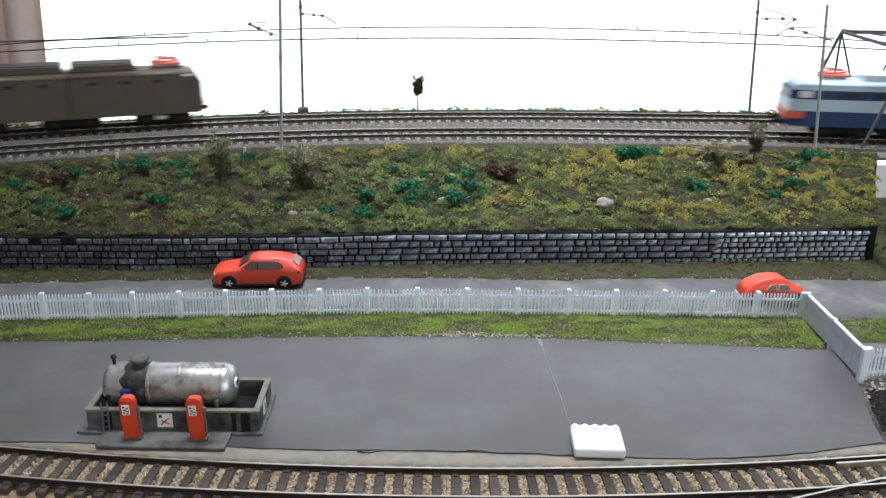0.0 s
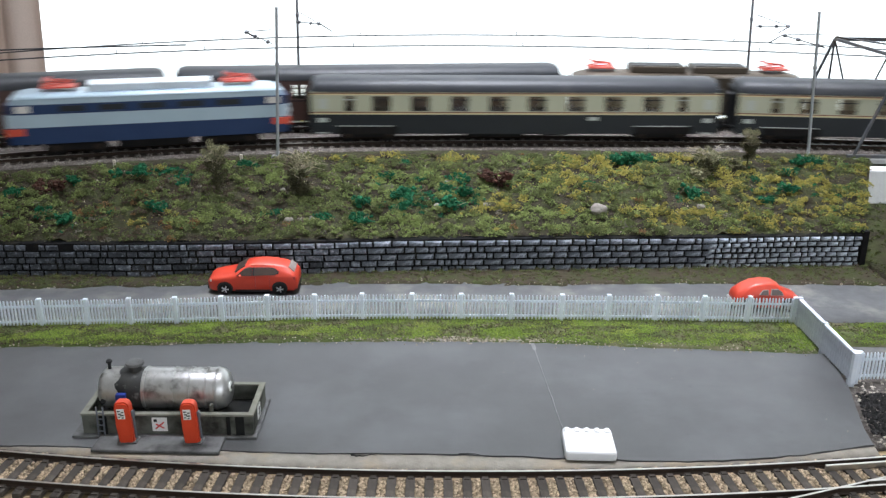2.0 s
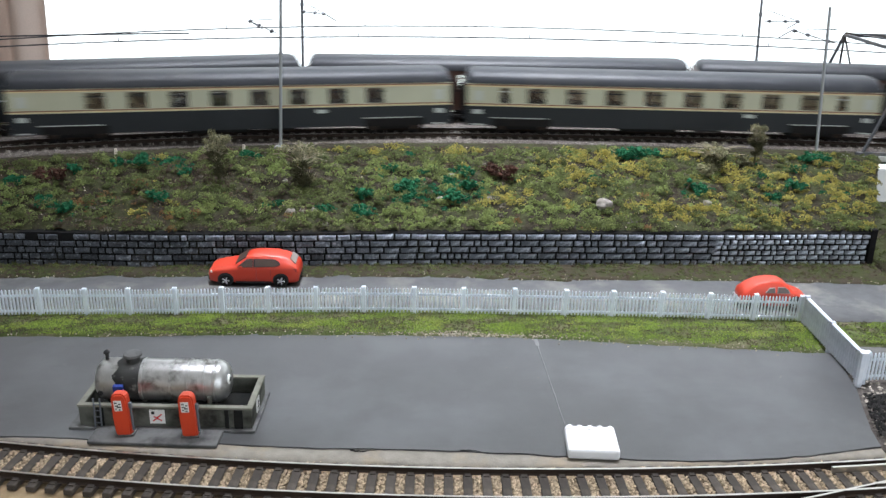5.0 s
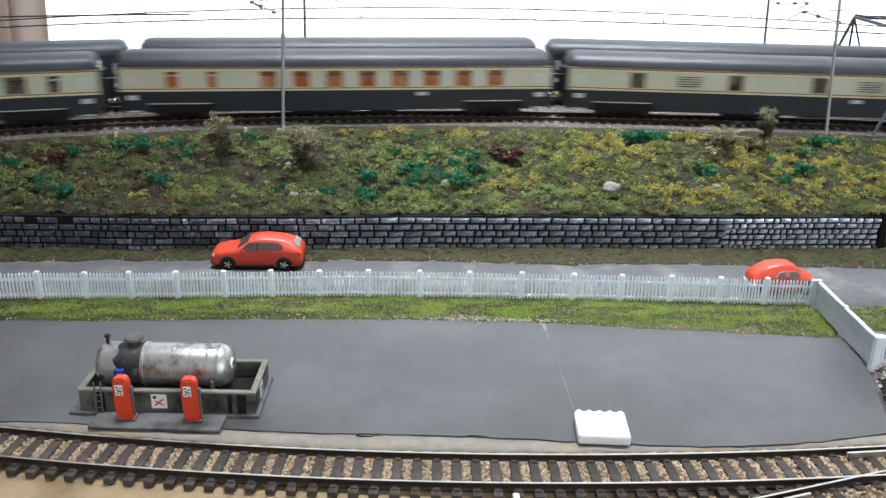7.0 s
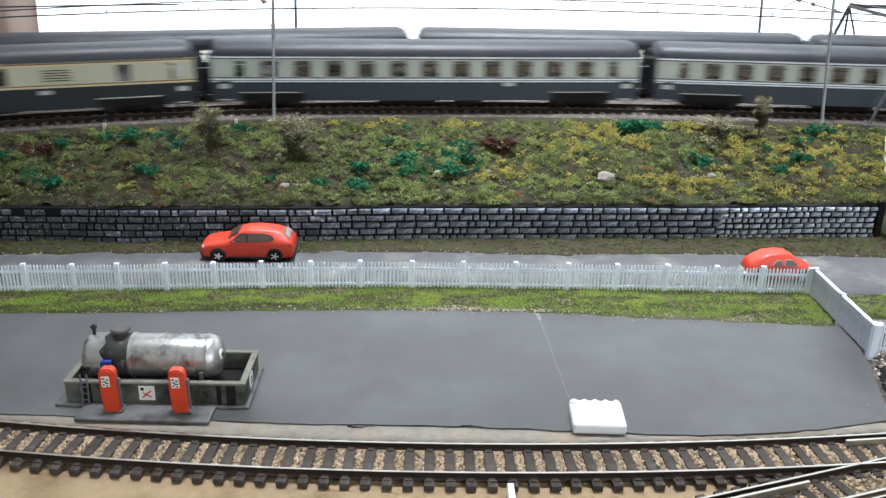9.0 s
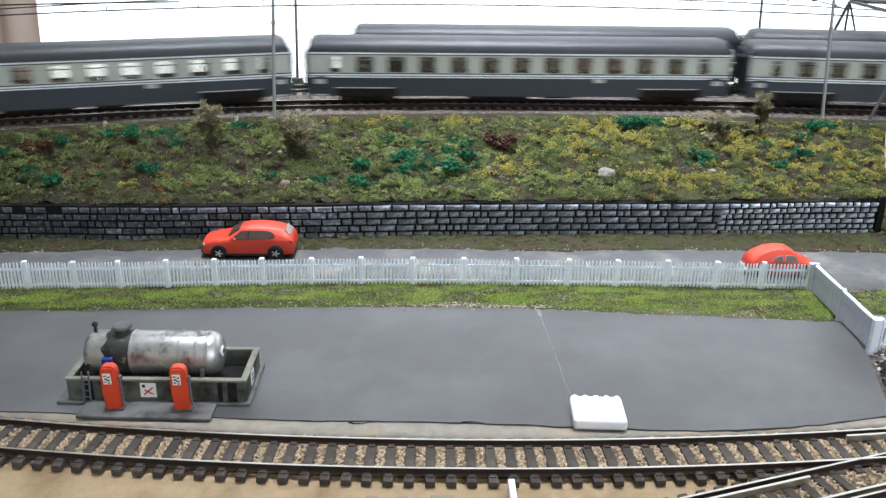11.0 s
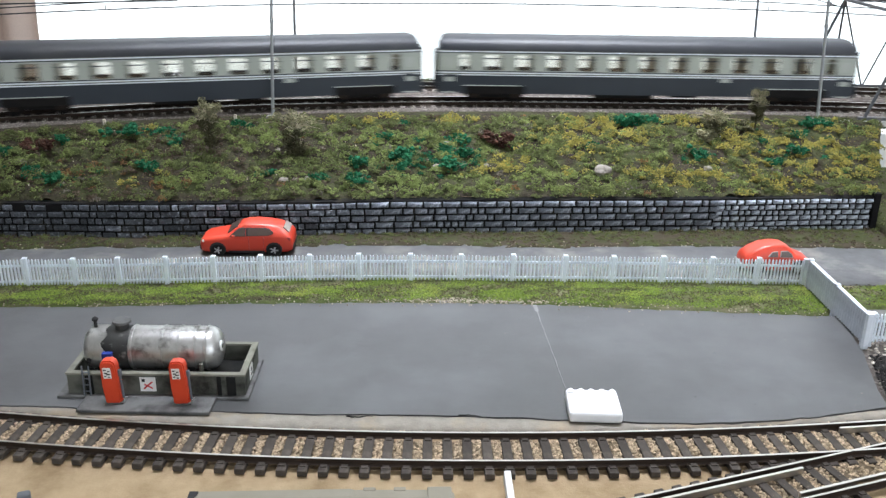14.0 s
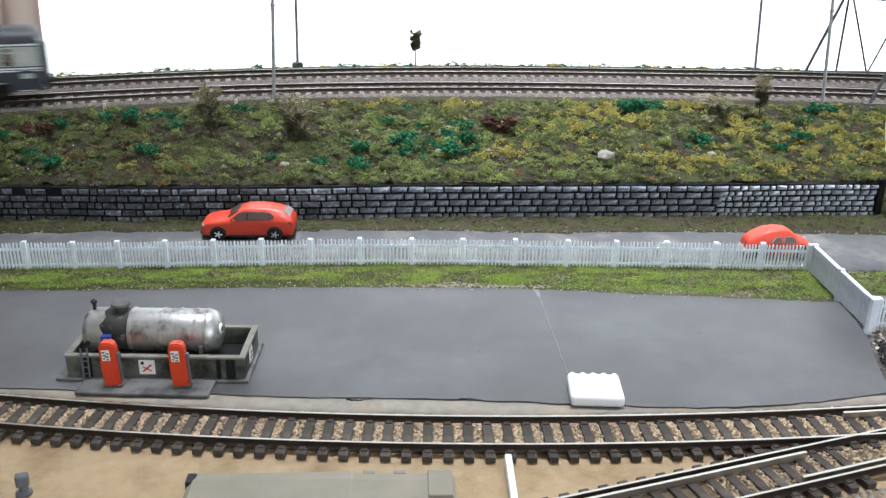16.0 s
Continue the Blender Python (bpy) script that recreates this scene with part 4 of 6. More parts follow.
def head_profile(side):
    return [(side - 0.42, 2.3), (side - 0.34, 2.42), (side + 0.34, 2.42), (side + 0.42, 2.3)]


def sleeper_places(line, a, b, near):
    """Middles of the sleepers, laid from one of them both ways."""
    pitch, start = (7.05, 18.8) if near else (7.45, 0.0)
    pts = []
    for way in (-1, 1):
        x = start if way > 0 else start - pitch
        while a < x < b:
            d = (line(x + 1) - line(x - 1)) / 2
            pts.append((x, line(x), math.atan(d)))
            x += way * pitch * math.cos(math.atan(d))
    return sorted(pts)


def lay_track(name, label, line, a, b, z, sleepers, near, group=""):
    t = thing(name, label, "railway track", group=group)
    path = [(x, line(x)) for x in span(a, b, 8)]
    for side in (-8.7, 8.7):
        v, f = sweep(path, rail_profile(side), z - 2.4)
        r = mesh_part("rail", v, f, M_RAIL, t)
        v, f = sweep(path, head_profile(side), z - 2.4)
        mesh_part("rail_head", v, f, M_RAILHEAD, r, "polished bright rail head")
    sa, sb = sleepers
    bm = bm_box(-1.7, 1.7, -13.4 if near else -15, 13.4 if near else 15, -2.3, 0, 0.25)
    for s in (-8.7, 8.7):
        bm_box(-1.1, 1.1, s - 2.3, s + 2.3, 0, 0.45, bm=bm)
    m = M_SLEEPER if near else M_SLEEPER_FAR
    proto = part("sleeper", bm, m, t)
    first = True
    rest_v, rest_f = [], []
    pts = sleeper_places(line, a, b, near)
    for x, y, ang in pts:
        mm = pose(x * MM, y * MM, (z - 2.4) * MM, 0, 0, math.degrees(ang) + random.uniform(-0.6, 0.6))
        if sa < x < sb:
            if first:
                proto.matrix_basis, first = mm, False
            else:
                share("sleeper", proto, mm, t)
        elif not (name == "branch_track"):
            base = len(rest_v)
            c, sn = math.cos(ang), math.sin(ang)
            for dx, dy, dz in ((-1.7, -15, -2.3), (1.7, -15, -2.3), (1.7, 15, -2.3), (-1.7, 15, -2.3), (-1.7, -15, 0), (1.7, -15, 0), (1.7, 15, 0), (-1.7, 15, 0)):
                rest_v.append((x + dx * c - dy * sn, y + dx * sn + dy * c, z - 2.4 + dz))
            rest_f += [tuple(base + q for q in fc) for fc in ((0, 3, 2, 1), (4, 5, 6, 7), (0, 1, 5, 4), (1, 2, 6, 5), (2, 3, 7, 6), (3, 0, 4, 7))]
    if rest_v:
        tagged(mesh_part("sleepers", rest_v, rest_f, m, t), kind="stuff")
    return t


def tracks():
    rng = np.random.default_rng(3)
    near = lay_track("railway_track", "dark sleepered track with bright rails beside the yard", near_line, -700, 700, 2.0, (-330, 330), True)
    branch = lay_track("branch_track", "dark sleepered branch track joining at a turnout", branch_line, -190, 420, 1.95, (-60, 140), True)
    lay_track("railway_track", "ballasted main line track on the embankment", front_line, -FAR_ENDS, FAR_ENDS, RAIL, (-330, 330), False, "main line tracks")
    lay_track("railway_track", "ballasted main line track on the embankment", back_line, -FAR_ENDS, FAR_ENDS, RAIL, (-330, 330), False, "main line tracks")
    # guard rails of the turnout
    for nm, a, b, off in (("guard_rail", 25, 128, 5.6), ("guard_rail", 118, 185, -5.8)):
        v, f = sweep([(x, branch_line(x)) for x in span(a, b, 8)], [(off - 0.5, 0), (off - 0.5, 2.35), (off + 0.5, 2.35), (off + 0.5, 0)], -0.4)
        mesh_part(nm, v, f, M_RAILHEAD, branch)
    for a, b, off in ((150, 200, 5.6), (160, 215, -5.6)):
        v, f = sweep([(x, near_line(x)) for x in span(a, b, 8)], [(off - 0.5, 0), (off - 0.5, 2.35), (off + 0.5, 2.35), (off + 0.5, 0)], -0.4)
        mesh_part("guard_rail", v, f, M_RAILHEAD, near)
    # gravel bed and chips of the near tracks
    v, f = sweep([(x, near_line(x)) for x in span(-700, 700, 10)], [(-7.6, -3.1), (-7.6, -1.5), (7.6, -1.5), (7.6, -3.1)], 0)
    tagged(mesh_part("gravel_bed", v, f, M_GRAVEL_BED), "tan gravel between the rails", "gravel", kind="structure")
    v, f = sweep([(x, branch_line(x)) for x in span(60, 420, 10)], [(-7.4, -3.1), (-7.4, -1.6), (7.4, -1.6), (7.4, -3.1)], 0)
    tagged(mesh_part("gravel_bed", v, f, M_GRAVEL_BED), "tan gravel between the branch rails", "gravel", kind="structure")
    chips = []
    beds = [p[0] for p in sleeper_places(near_line, -330, 330, True)]
    for _ in range(9000):
        o = rng.uniform(-7.3, 7.3)
        x = beds[int(rng.integers(len(beds)))] + rng.uniform(2.1, 4.95)
        chips.append((x - o * 0.0008 * x, near_line(x) + o, -1.05 + rng.uniform(0, 0.5)))
    for _ in range(2600):
        x = rng.uniform(90, 250)
        o = rng.uniform(-7, 7)
        chips.append((x - 0.33 * o, branch_line(x) + 0.94 * o, -1.4 + rng.uniform(0, 0.5)))
    for _ in range(900):
        x = rng.uniform(-330, 200)
        chips.append((x, near_line(x) + rng.uniform(10.5, 14.5), -1.2))
    stuff("gravel_chips", chip_cloud(chips, rng, 0.62), M_GRAVEL_TAN, "tan gravel chips between the rails", "gravel")
    grey = [(rng.uniform(120, 320), 0, -2.8) for _ in range(2600)]
    grey = [(x, branch_line(x) - rng.uniform(14, 40), z) for x, _, z in grey]
    stuff("gravel_chips", chip_cloud(grey, rng, 0.8), M_BALLAST_CHIP, "grey gravel chips beside the branch track", "gravel")
    main, shoulder = [], []
    for line in (front_line, back_line):
        gaps = [(x, math.tan(ang)) for x, _, ang in sleeper_places(line, -330, 330, False)]
        for _ in range(4600):
            x, d = gaps[int(rng.integers(len(gaps)))]
            x += rng.uniform(2.3, 5.1)
            o = rng.uniform(-15.5, 15.5)
            main.append((x - o * d, line(x) + o, TOP + 0.25 + rng.uniform(0.0, 0.35)))
        for _ in range(2600):
            x = rng.uniform(-330, 330)
            shoulder.append((x, line(x) + rng.choice([-1, 1]) * rng.uniform(16, 27), TOP - 0.2 + rng.uniform(0.0, 0.3)))
    stuff("ballast_chips", chip_cloud(main, rng, 0.52), M_BALLAST_CHIP, "grey ballast chips of the main line", "ballast")
    stuff("ballast_chips", chip_cloud(shoulder, rng, 0.55), M_BALLAST_DULL, "dull brown grey ballast chips on the shoulders", "ballast")
    grit = [(rng.uniform(179, 330), rng.uniform(302, 364), -0.5) for _ in range(1500)]
    grit = [g for g in grit if g[0] > 178 + 0.25 * max(0, g[1] - 311)]
    stuff("gravel_chips", chip_cloud(grit, rng, 0.8), M_PEBBLE, "pale gravel chips at the yard corner", "gravel")
    coal = [(rng.uniform(176, 212), rng.uniform(312, 347), -0.3 + rng.random() * 0.9) for _ in range(1500)]
    coal = [q for q in coal if q[0] > 178.5 + 0.25 * max(0, q[1] - 311) + wob(q[1], 1.0, 0.2, 3)]
    stuff("coal_chips", chip_cloud(coal, rng, 0.9), M_DARK_GRAVEL, "black coarse chips beside the yard corner", "gravel")


# ---- picket fence ----
def fence_run(label, stops, material, lift=0.8, h=13.2, pickets=13, solid=False):
    """A fence through the post places stops, with a panel of pickets between each two posts."""
    t = thing("fence", label, "fence", stops[0][0], stops[0][1], lift, 0, "fences round the yard")
    x0, y0 = stops[0]
    bm = bm_box(-0.95, 0.95, -0.9, 0.9, -2, h + 0.9, 0.15)
    bm_box(-1.2, 1.2, -1.15, 1.15, h + 0.9, h + 1.6, 0.3, bm=bm)
    post = part("post", bm, material, t)
    pw, ph = 0.36, h - 0.8 if solid else h
    prof = [(-pw, 0), (pw, 0), (pw, ph - 0.7), (pw * 0.4, ph), (-pw * 0.4, ph), (-pw, ph - 0.7)]
    picket = part("picket", bm_loft([[(x, -0.9, z) for x, z in prof], [(x, -0.25, z) for x, z in prof]]), material, t)
    first = True
    for i, (x, y) in enumerate(stops):
        m = pose((x - x0) * MM, (y - y0) * MM, random.uniform(-0.25, 0.2) * MM, 0, random.uniform(-1.2, 1.2), 0)
        if i == 0:
            post.matrix_basis = m
        else:
            share("post", post, m, t)
        if i == len(stops) - 1:
            break
        w = math.hypot(stops[i + 1][0] - x, stops[i + 1][1] - y)
        base = pose((x - x0) * MM, (y - y0) * MM, 0, 0, 0, math.degrees(math.atan2(stops[i + 1][1] - y, stops[i + 1][0] - x)))
        sag = random.uniform(-0.5, 0.5)
        for k in range(pickets):
            m = base @ pose((1.75 + (w - 3.5) * k / (pickets - 1)) * MM, 0, (0.9 + random.uniform(-0.14, 0.14)) * MM, 0, sag + random.uniform(-0.9, 0.9), 0)
            if first:
                picket.matrix_basis, first = m, False
            else:
                share("picket", picket, m, t)
        for z in (2.4, h - 2.6):
            part("rail", bm_box(0.9, w - 0.9, -0.3, 0.35, z - 0.55, z + 0.55), material, t).matrix_basis = base
        if solid:
            part("backing", bm_box(0.9, w - 0.9, -0.7, 0.5, 1.2, h - 0.9), M_FENCE_GREY, t, "grey washed backing panel").matrix_basis = base
            part("cap_rail", bm_box(0.6, w - 0.6, -1.1, 0.8, h, h + 0.9, 0.2), M_FENCE, t, "pale cap rail").matrix_basis = base
    return t


def fences():
    xs = [-271.0, -247.5, -223.3, -199.5, -177.2, -155.3, -133, -109.6, -86.8, -62.8, -38.4, -12.6, 12.9, 38.5, 64.8, 89.1, 114.4, 139.0, 162.0, 185.6]
    fence_run("white painted picket fence between yard and road", [(x, fence_line(x)) for x in xs], M_FENCE)
    fence_run("grey washed board fence returning beside the yard", [(187.2, 418.5), (187.8, 388), (188.5, 357.5)], M_FENCE_GREY, h=14.0, solid=True)
    post = thing("fence_post", "thick white corner post of the fence", "fence post", 188.5, 355.5, 0)
    part("shaft", bm_box(-1.2, 1.2, -1.2, 1.2, -1, 15.6, 0.3), M_FENCE, post)
    part("cap", bm_box(-1.7, 1.7, -1.6, 1.6, 15.6, 16.5, 0.4), M_FENCE, post)
    fence_run("white painted picket fence beside the side road", [(191.5 + 23.6 * k, 358 + 2 * k) for k in range(5)], M_FENCE)


# ---- line-side things ----
def mast(x, y, z, h, material, label, lean=0.0):
    t = thing("catenary_mast", label, "mast", x, y, z, 0, "catenary masts")
    part("shaft", bm_rod((0, 0, -1), (lean, 0, h), 1.15, 0.95, 10), material, t)
    part("collar", bm_rod((lean * 0.62, 0, h * 0.62), (lean * 0.64, 0, h * 0.64), 1.5, 1.5, 10), material, t)
    part("footing", bm_box(-4, 4, -3.5, 3.5, -2.5, 1.2, 0.5), M_SLAB, t, "grey concrete footing")
    return t


def bracket(mx, my, z, line, side=1, dx=0.0):
    """Arm, stay and insulators that hold the wire over a track; local origin at the mast."""
    t = thing("catenary_bracket", "thin dark bracket with insulators holding the wire", "bracket", mx, my, z, 0, "catenary brackets")
    reach = line(mx) - my
    part("arm", bm_rod((0, 0, 0), (dx, reach, 4), 0.4, 0.35, 6), M_WIRE, t)
    part("stay", bm_rod((0, 0, 9), (dx, reach, 4), 0.3, 0.3, 6), M_WIRE, t)
    part("steady_arm", bm_rod((dx, reach, 4), (dx + side * 9, reach, -1.5), 0.45, 0.4, 6), M_WIRE, t)
    for k in (0.15, 0.62, 0.95):
        part("insulator", bm_lathe([(0.5, -2.0), (1.3, -1.4), (0.7, -0.7), (1.3, 0), (0.7, 0.7), (1.3, 1.4), (0.5, 2.0)], "Y", 10, (dx * k, reach * k, 4 * k)), M_MAST_DARK, t)
    return t


def wires():
    for nm, line, z, label in (("contact_wire", front_line, 113.0, "thin dark contact wire over the front track"), ("contact_wire", back_line, 114.0, "thin dark contact wire over the back track")):
        path = [(x, line(x)) for x in span(-900, 900, 20)]
        hang = lambda x: -(4 if line is front_line else 6) * min(2.0, ((x - 20) / 300) ** 2)
        v, f = sweep(path, [(-0.4, -0.4), (0.4, -0.4), (0.4, 0.4), (-0.4, 0.4)], z)
        v = [(x, y, q + hang(x)) for x, y, q in v]
        t = thing(nm, label, "catenary wire")
        mesh_part("wire", v, f, M_WIRE, t)
        for x in (-215, -160, -60, 60, 150, 230):
            part("clip", bm_rod((x, line(x), z + hang(x) - 0.2), (x, line(x), z + hang(x) + 2.8), 0.35, 0.35, 6), M_WIRE, t)
    v, f = sweep([(x, front_line(x) - 6) for x in span(-900, -170, 20)], [(-0.45, -0.45), (0.45, -0.45), (0.45, 0.45), (-0.45, 0.45)], 116)
    t = thing("messenger_wire", "dark messenger wire over the curve", "catenary wire")
    mesh_part("wire", v, f, M_WIRE, t)


def line_side():
    mast(-110, 598, TOP - 1, 100, M_MAST, "slim grey steel catenary mast at the embankment edge", 4.0)
    mast(261, 612, TOP - 1, 100, M_MAST, "slim grey steel catenary mast at the embankment edge", -7.0)
    mast(-115, 738, TOP - 1, 130, M_MAST_DARK, "dark grey catenary mast behind the tracks", 2.0)
    mast(258, 746, TOP - 1, 130, M_MAST_DARK, "dark grey catenary mast behind the tracks", -6.0)
    for x, y, line, dx in ((-110, 598, front_line, -24), (261, 612, front_line, -16), (-115, 738, back_line, 26), (258, 746, back_line, 14)):
        bracket(x, y, 119, line, 1 if x < 0 else -1, dx)
    for x, y in ((-132, 584), (-211, 566)):
        t = thing("marker_stake", "short pale marker stake beside the ballast", "stake", x, y, TOP - 2.5, 0, "marker stakes")
        part("stake_body", bm_box(-0.9, 0.9, -0.6, 0.6, -1, 6.5, 0.2), M_PEBBLE, t)
    # white support block, assumed for the pale area under the bridge end
    t = thing("cable_channel", "white polystyrene support block under the bridge end", "block", 288, 598, 14)
    part("block_body", bm_box(0, 130, 0, 12, -2, 23.5, 0.8), M_FOAM, t)


def truss_bridge():
    t = thing("truss_bridge", "dark steel truss bridge carrying the main line", "bridge", 0, 0, 0)
    part("deck", bm_box(262, 722, 612, 742, TOP - 5, TOP - 1.3, 0.4), M_DECK, t, "grey bridge deck")
    x0, step, n = 294, 50, 8
    lo, hi = TOP - 1, 111.0
    for y in (615, 733):
        k = 0.9 if y < 700 else 1.0
        part("bottom_chord", bm_box(x0 - 4, x0 + step * n, y - 1.6, y + 1.6, lo - 1, lo + 2, 0.2), M_TRUSS, t)
        part("top_chord", bm_box(x0 + step * 0.5, x0 + step * (n - 0.5), y - 1.4, y + 1.4, hi - 1.5, hi + 1.5, 0.2), M_TRUSS, t)
        part("end_post", bm_rod((x0, y, lo), (x0 + step * 0.5, y, hi), 1.3, seg=6), M_TRUSS, t)
        part("end_post", bm_rod((x0 + step * n, y, lo), (x0 + step * (n - 0.5), y, hi), 1.3, seg=6), M_TRUSS, t)
        for i in range(n):
            xt = x0 + step * (i + 0.5)
            part("vertical", bm_rod((xt, y, lo), (xt, y, hi), 0.9, seg=6), M_TRUSS, t)
            if i < n - 1:
                part("diagonal", bm_rod((xt, y, hi), (xt + step * 0.5, y, lo), 0.8, seg=6), M_TRUSS, t)
                part("diagonal", bm_rod((xt + step * 0.5, y, lo), (xt + step, y, hi), 0.8, seg=6), M_TRUSS, t)
    for i in range(n):
        xt = x0 + step * (i + 0.5)
        part("cross_beam", bm_box(xt - 1, xt + 1, 616, 732, hi - 1, hi + 1.2), M_TRUSS, t)
        if i < n - 1:
            part("lateral_brace", bm_rod((xt, 616, hi + 0.4), (xt + step, 732, hi + 0.4), 0.7, seg=5), M_TRUSS, t)
            part("lateral_brace", bm_rod((xt, 732, hi + 1.9), (xt + step, 616, hi + 1.9), 0.7, seg=5), M_TRUSS, t)
    for i in range(0, 2):
        x = 300 + i * 200
        part("pier", bm_box(x + 110, x + 140, 620, 735, -3, TOP - 5, 1), M_CONCRETE, t, "concrete pier")


def wheel(t, x, y, z, r, w, name="wheel"):
    """Tyre with a spoked rim; the outer face looks towards -y when w < 0."""
    e = part(name, bm_lathe([(r * 0.6, 0), (r * 0.95, 0.05 * w), (r, 0.3 * w), (r, 0.8 * w), (r * 0.9, w), (r * 0.6, w)], "Y", 20, (x, y, z)), M_TYRE, t)
    bm = bm_lathe([(r * 0.62, 0.7 * w), (r * 0.6, 0.95 * w), (r * 0.5, 0.98 * w), (r * 0.48, 0.8 * w)], "Y", 18, (x, y, z))
    for k in range(5):
        a = k * 2 * math.pi / 5
        bm_rod((x, y + 0.9 * w, z), (x + 0.55 * r * math.cos(a), y + 0.9 * w, z + 0.55 * r * math.sin(a)), r * 0.14, seg=5, bm=bm)
    part("rim", bm, M_ALLOY, e, "silver spoked rim")


def car_section(x, z0, zb, zr, wb, wr):
    """A closed half-round cross section of a car body at x: sill z0, belt zb, roof zr, half widths wb, wr."""
    pts = [(wb * 0.92, z0), (wb, z0 + 0.25 * (zb - z0)), (wb, z0 + 0.7 * (zb - z0)), (wb * 0.97, zb), (wr, zb + 0.75 * (zr - zb)), (wr * 0.85, zr - 0.06 * (zr - zb)), (wr * 0.4, zr)]
    return [(x, y, z) for y, z in pts] + [(x, -y, z) for y, z in reversed(pts)]


def suv():
    t = thing("car", "orange red five-door SUV parked on the road", "car", -102.0, 464, 0.15, 1.5)
    t.matrix_basis = t.matrix_basis @ Matrix.Diagonal((0.97, 0.95, 0.86, 1))
    # front towards -x
    st = [(-25.8, 4.2, 7.4, 8.0, 6.6, 5.0), (-25.0, 3.0, 9.0, 9.8, 8.4, 6.6), (-22.5, 2.4, 10.2, 11.2, 9.8, 8.0), (-18, 2.4, 11.0, 12.2, 10.4, 8.6), (-13, 2.4, 11.6, 13.0, 10.6, 8.9), (-10.2, 2.4, 11.9, 13.9, 10.6, 8.7),
          (-7.0, 2.4, 12.1, 16.4, 10.6, 8.0), (-3.6, 2.4, 12.3, 18.6, 10.6, 7.5), (0.5, 2.4, 12.5, 19.6, 10.6, 7.5), (6, 2.4, 12.7, 19.9, 10.6, 7.5), (12, 2.4, 12.9, 19.5, 10.6, 7.3), (17.5, 2.4, 13.1, 18.4, 10.5, 7.0), (20.5, 2.4, 13.2, 17.0, 10.4, 7.0),
          (23.4, 2.7, 12.6, 14.2, 10.1, 7.4), (25.0, 3.4, 10.8, 11.6, 9.4, 7.2), (25.5, 4.5, 8.6, 9.0, 8.4, 6.4)]
    bm = bm_loft([car_section(*s) for s in st])
    bmesh.ops.subdivide_edges(bm, edges=bm.edges[:], cuts=1, smooth=0.6, use_grid_fill=True)
    part("body", bm, M_RED, t, smooth=True)
    for s in (-1, 1):
        for pts in ([(-8.4, 13.1), (-0.4, 13.2), (-0.4, 17.4), (-1.6, 17.5), (-3.6, 17.2), (-5.6, 15.6)], [(0.9, 13.2), (12.4, 13.6), (14.4, 14.4), (14.6, 15.2), (12.2, 17.1), (9.5, 17.5), (0.9, 17.5)]):
            for nm, k, out, m, lab in (("window_frame", 1.09, 0.24, M_BLACK, "black window surround"), ("window", 0.97, 0.42, M_CARGLASS, "dark side window")):
                cx, cz = sum(p[0] for p in pts) / len(pts), sum(p[1] for p in pts) / len(pts)
                ring = lambda o: [(cx + (x - cx) * k, s * (10.42 - 0.44 * (cz + (z - cz) * k - 12.7) + o), cz + (z - cz) * k) for x, z in pts]
                part(nm, bm_loft([ring(-1.2), ring(out)]), m, t, lab)
        for x in (-15.6, 15.3):
            part("wheel_arch", bm_rod((x, 10.75 * s, 4.6), (x, 7.0 * s, 4.5), 4.5, seg=22), M_BLACK, t, "black arch lining")
            wheel(t, x, 8.6 * s, 4.0, 4.0, 2.5 * s)
        part("sill", bm_box(-10, 10, 9.6 * s - 0.9, 9.6 * s + 0.9, 2.0, 3.4, 0.3), M_BLACK, t, "black sill trim")
        part("mirror", bm_box(-7.6, -6.0, 10.9 * s - 0.9, 10.9 * s + 0.9, 12.4, 13.8, 0.4), M_RED, t)
        part("headlight", bm_box(-24.4, -21.2, 8.2 * s - 1.1, 8.2 * s + 1.1, 8.4, 10.0, 0.5), M_LAMP_CLEAR, t, "clear headlight")
        part("tail_light", bm_box(22.2, 24.4, 9.0 * s - 1.0, 9.0 * s + 1.0, 9.6, 12.2, 0.4), M_LAMP_RED, t, "dark red tail light")
        part("roof_rail", bm_rod((-1, 6.9 * s, 18.75), (13, 6.7 * s, 18.7), 0.3, seg=6), M_RED, t)
        for x in (1.6, 9.7):
            part("door_seam", bm_box(x - 0.12, x + 0.12, 10.62 * s - 0.12, 10.62 * s + 0.12, 3.6, 12.2), M_LAMP_RED, t)
    v = [(20.2, -6.0, 17.2), (20.2, 6.0, 17.2), (23.3, 6.9, 14.2), (23.3, -6.9, 14.2)]
    o = [(x + 0.35, y, z + 0.35) for x, y, z in v] + [(x - 0.5, y, z - 0.5) for x, y, z in v]
    mesh_part("rear_window", o, [(0, 1, 2, 3), (7, 6, 5, 4), (0, 4, 5, 1), (1, 5, 6, 2), (2, 6, 7, 3), (3, 7, 4, 0)], M_PALE_GLASS, t, "pale reflecting rear window")
    v = [(-9.9, -7.6, 14.2), (-9.9, 7.6, 14.2), (-4.4, 6.4, 18.0), (-4.4, -6.4, 18.0)]
    o = [(x - 0.4, y, z + 0.3) for x, y, z in v] + [(x + 0.5, y, z - 0.5) for x, y, z in v]
    mesh_part("windscreen", o, [(0, 1, 2, 3), (7, 6, 5, 4), (0, 4, 5, 1), (1, 5, 6, 2), (2, 6, 7, 3), (3, 7, 4, 0)], M_CARGLASS, t, "dark windscreen")
    part("bumper", bm_box(-26, -23.6, -8, 8, 3.0, 5.4, 0.8), M_BLACK, t, "black lower bumper")
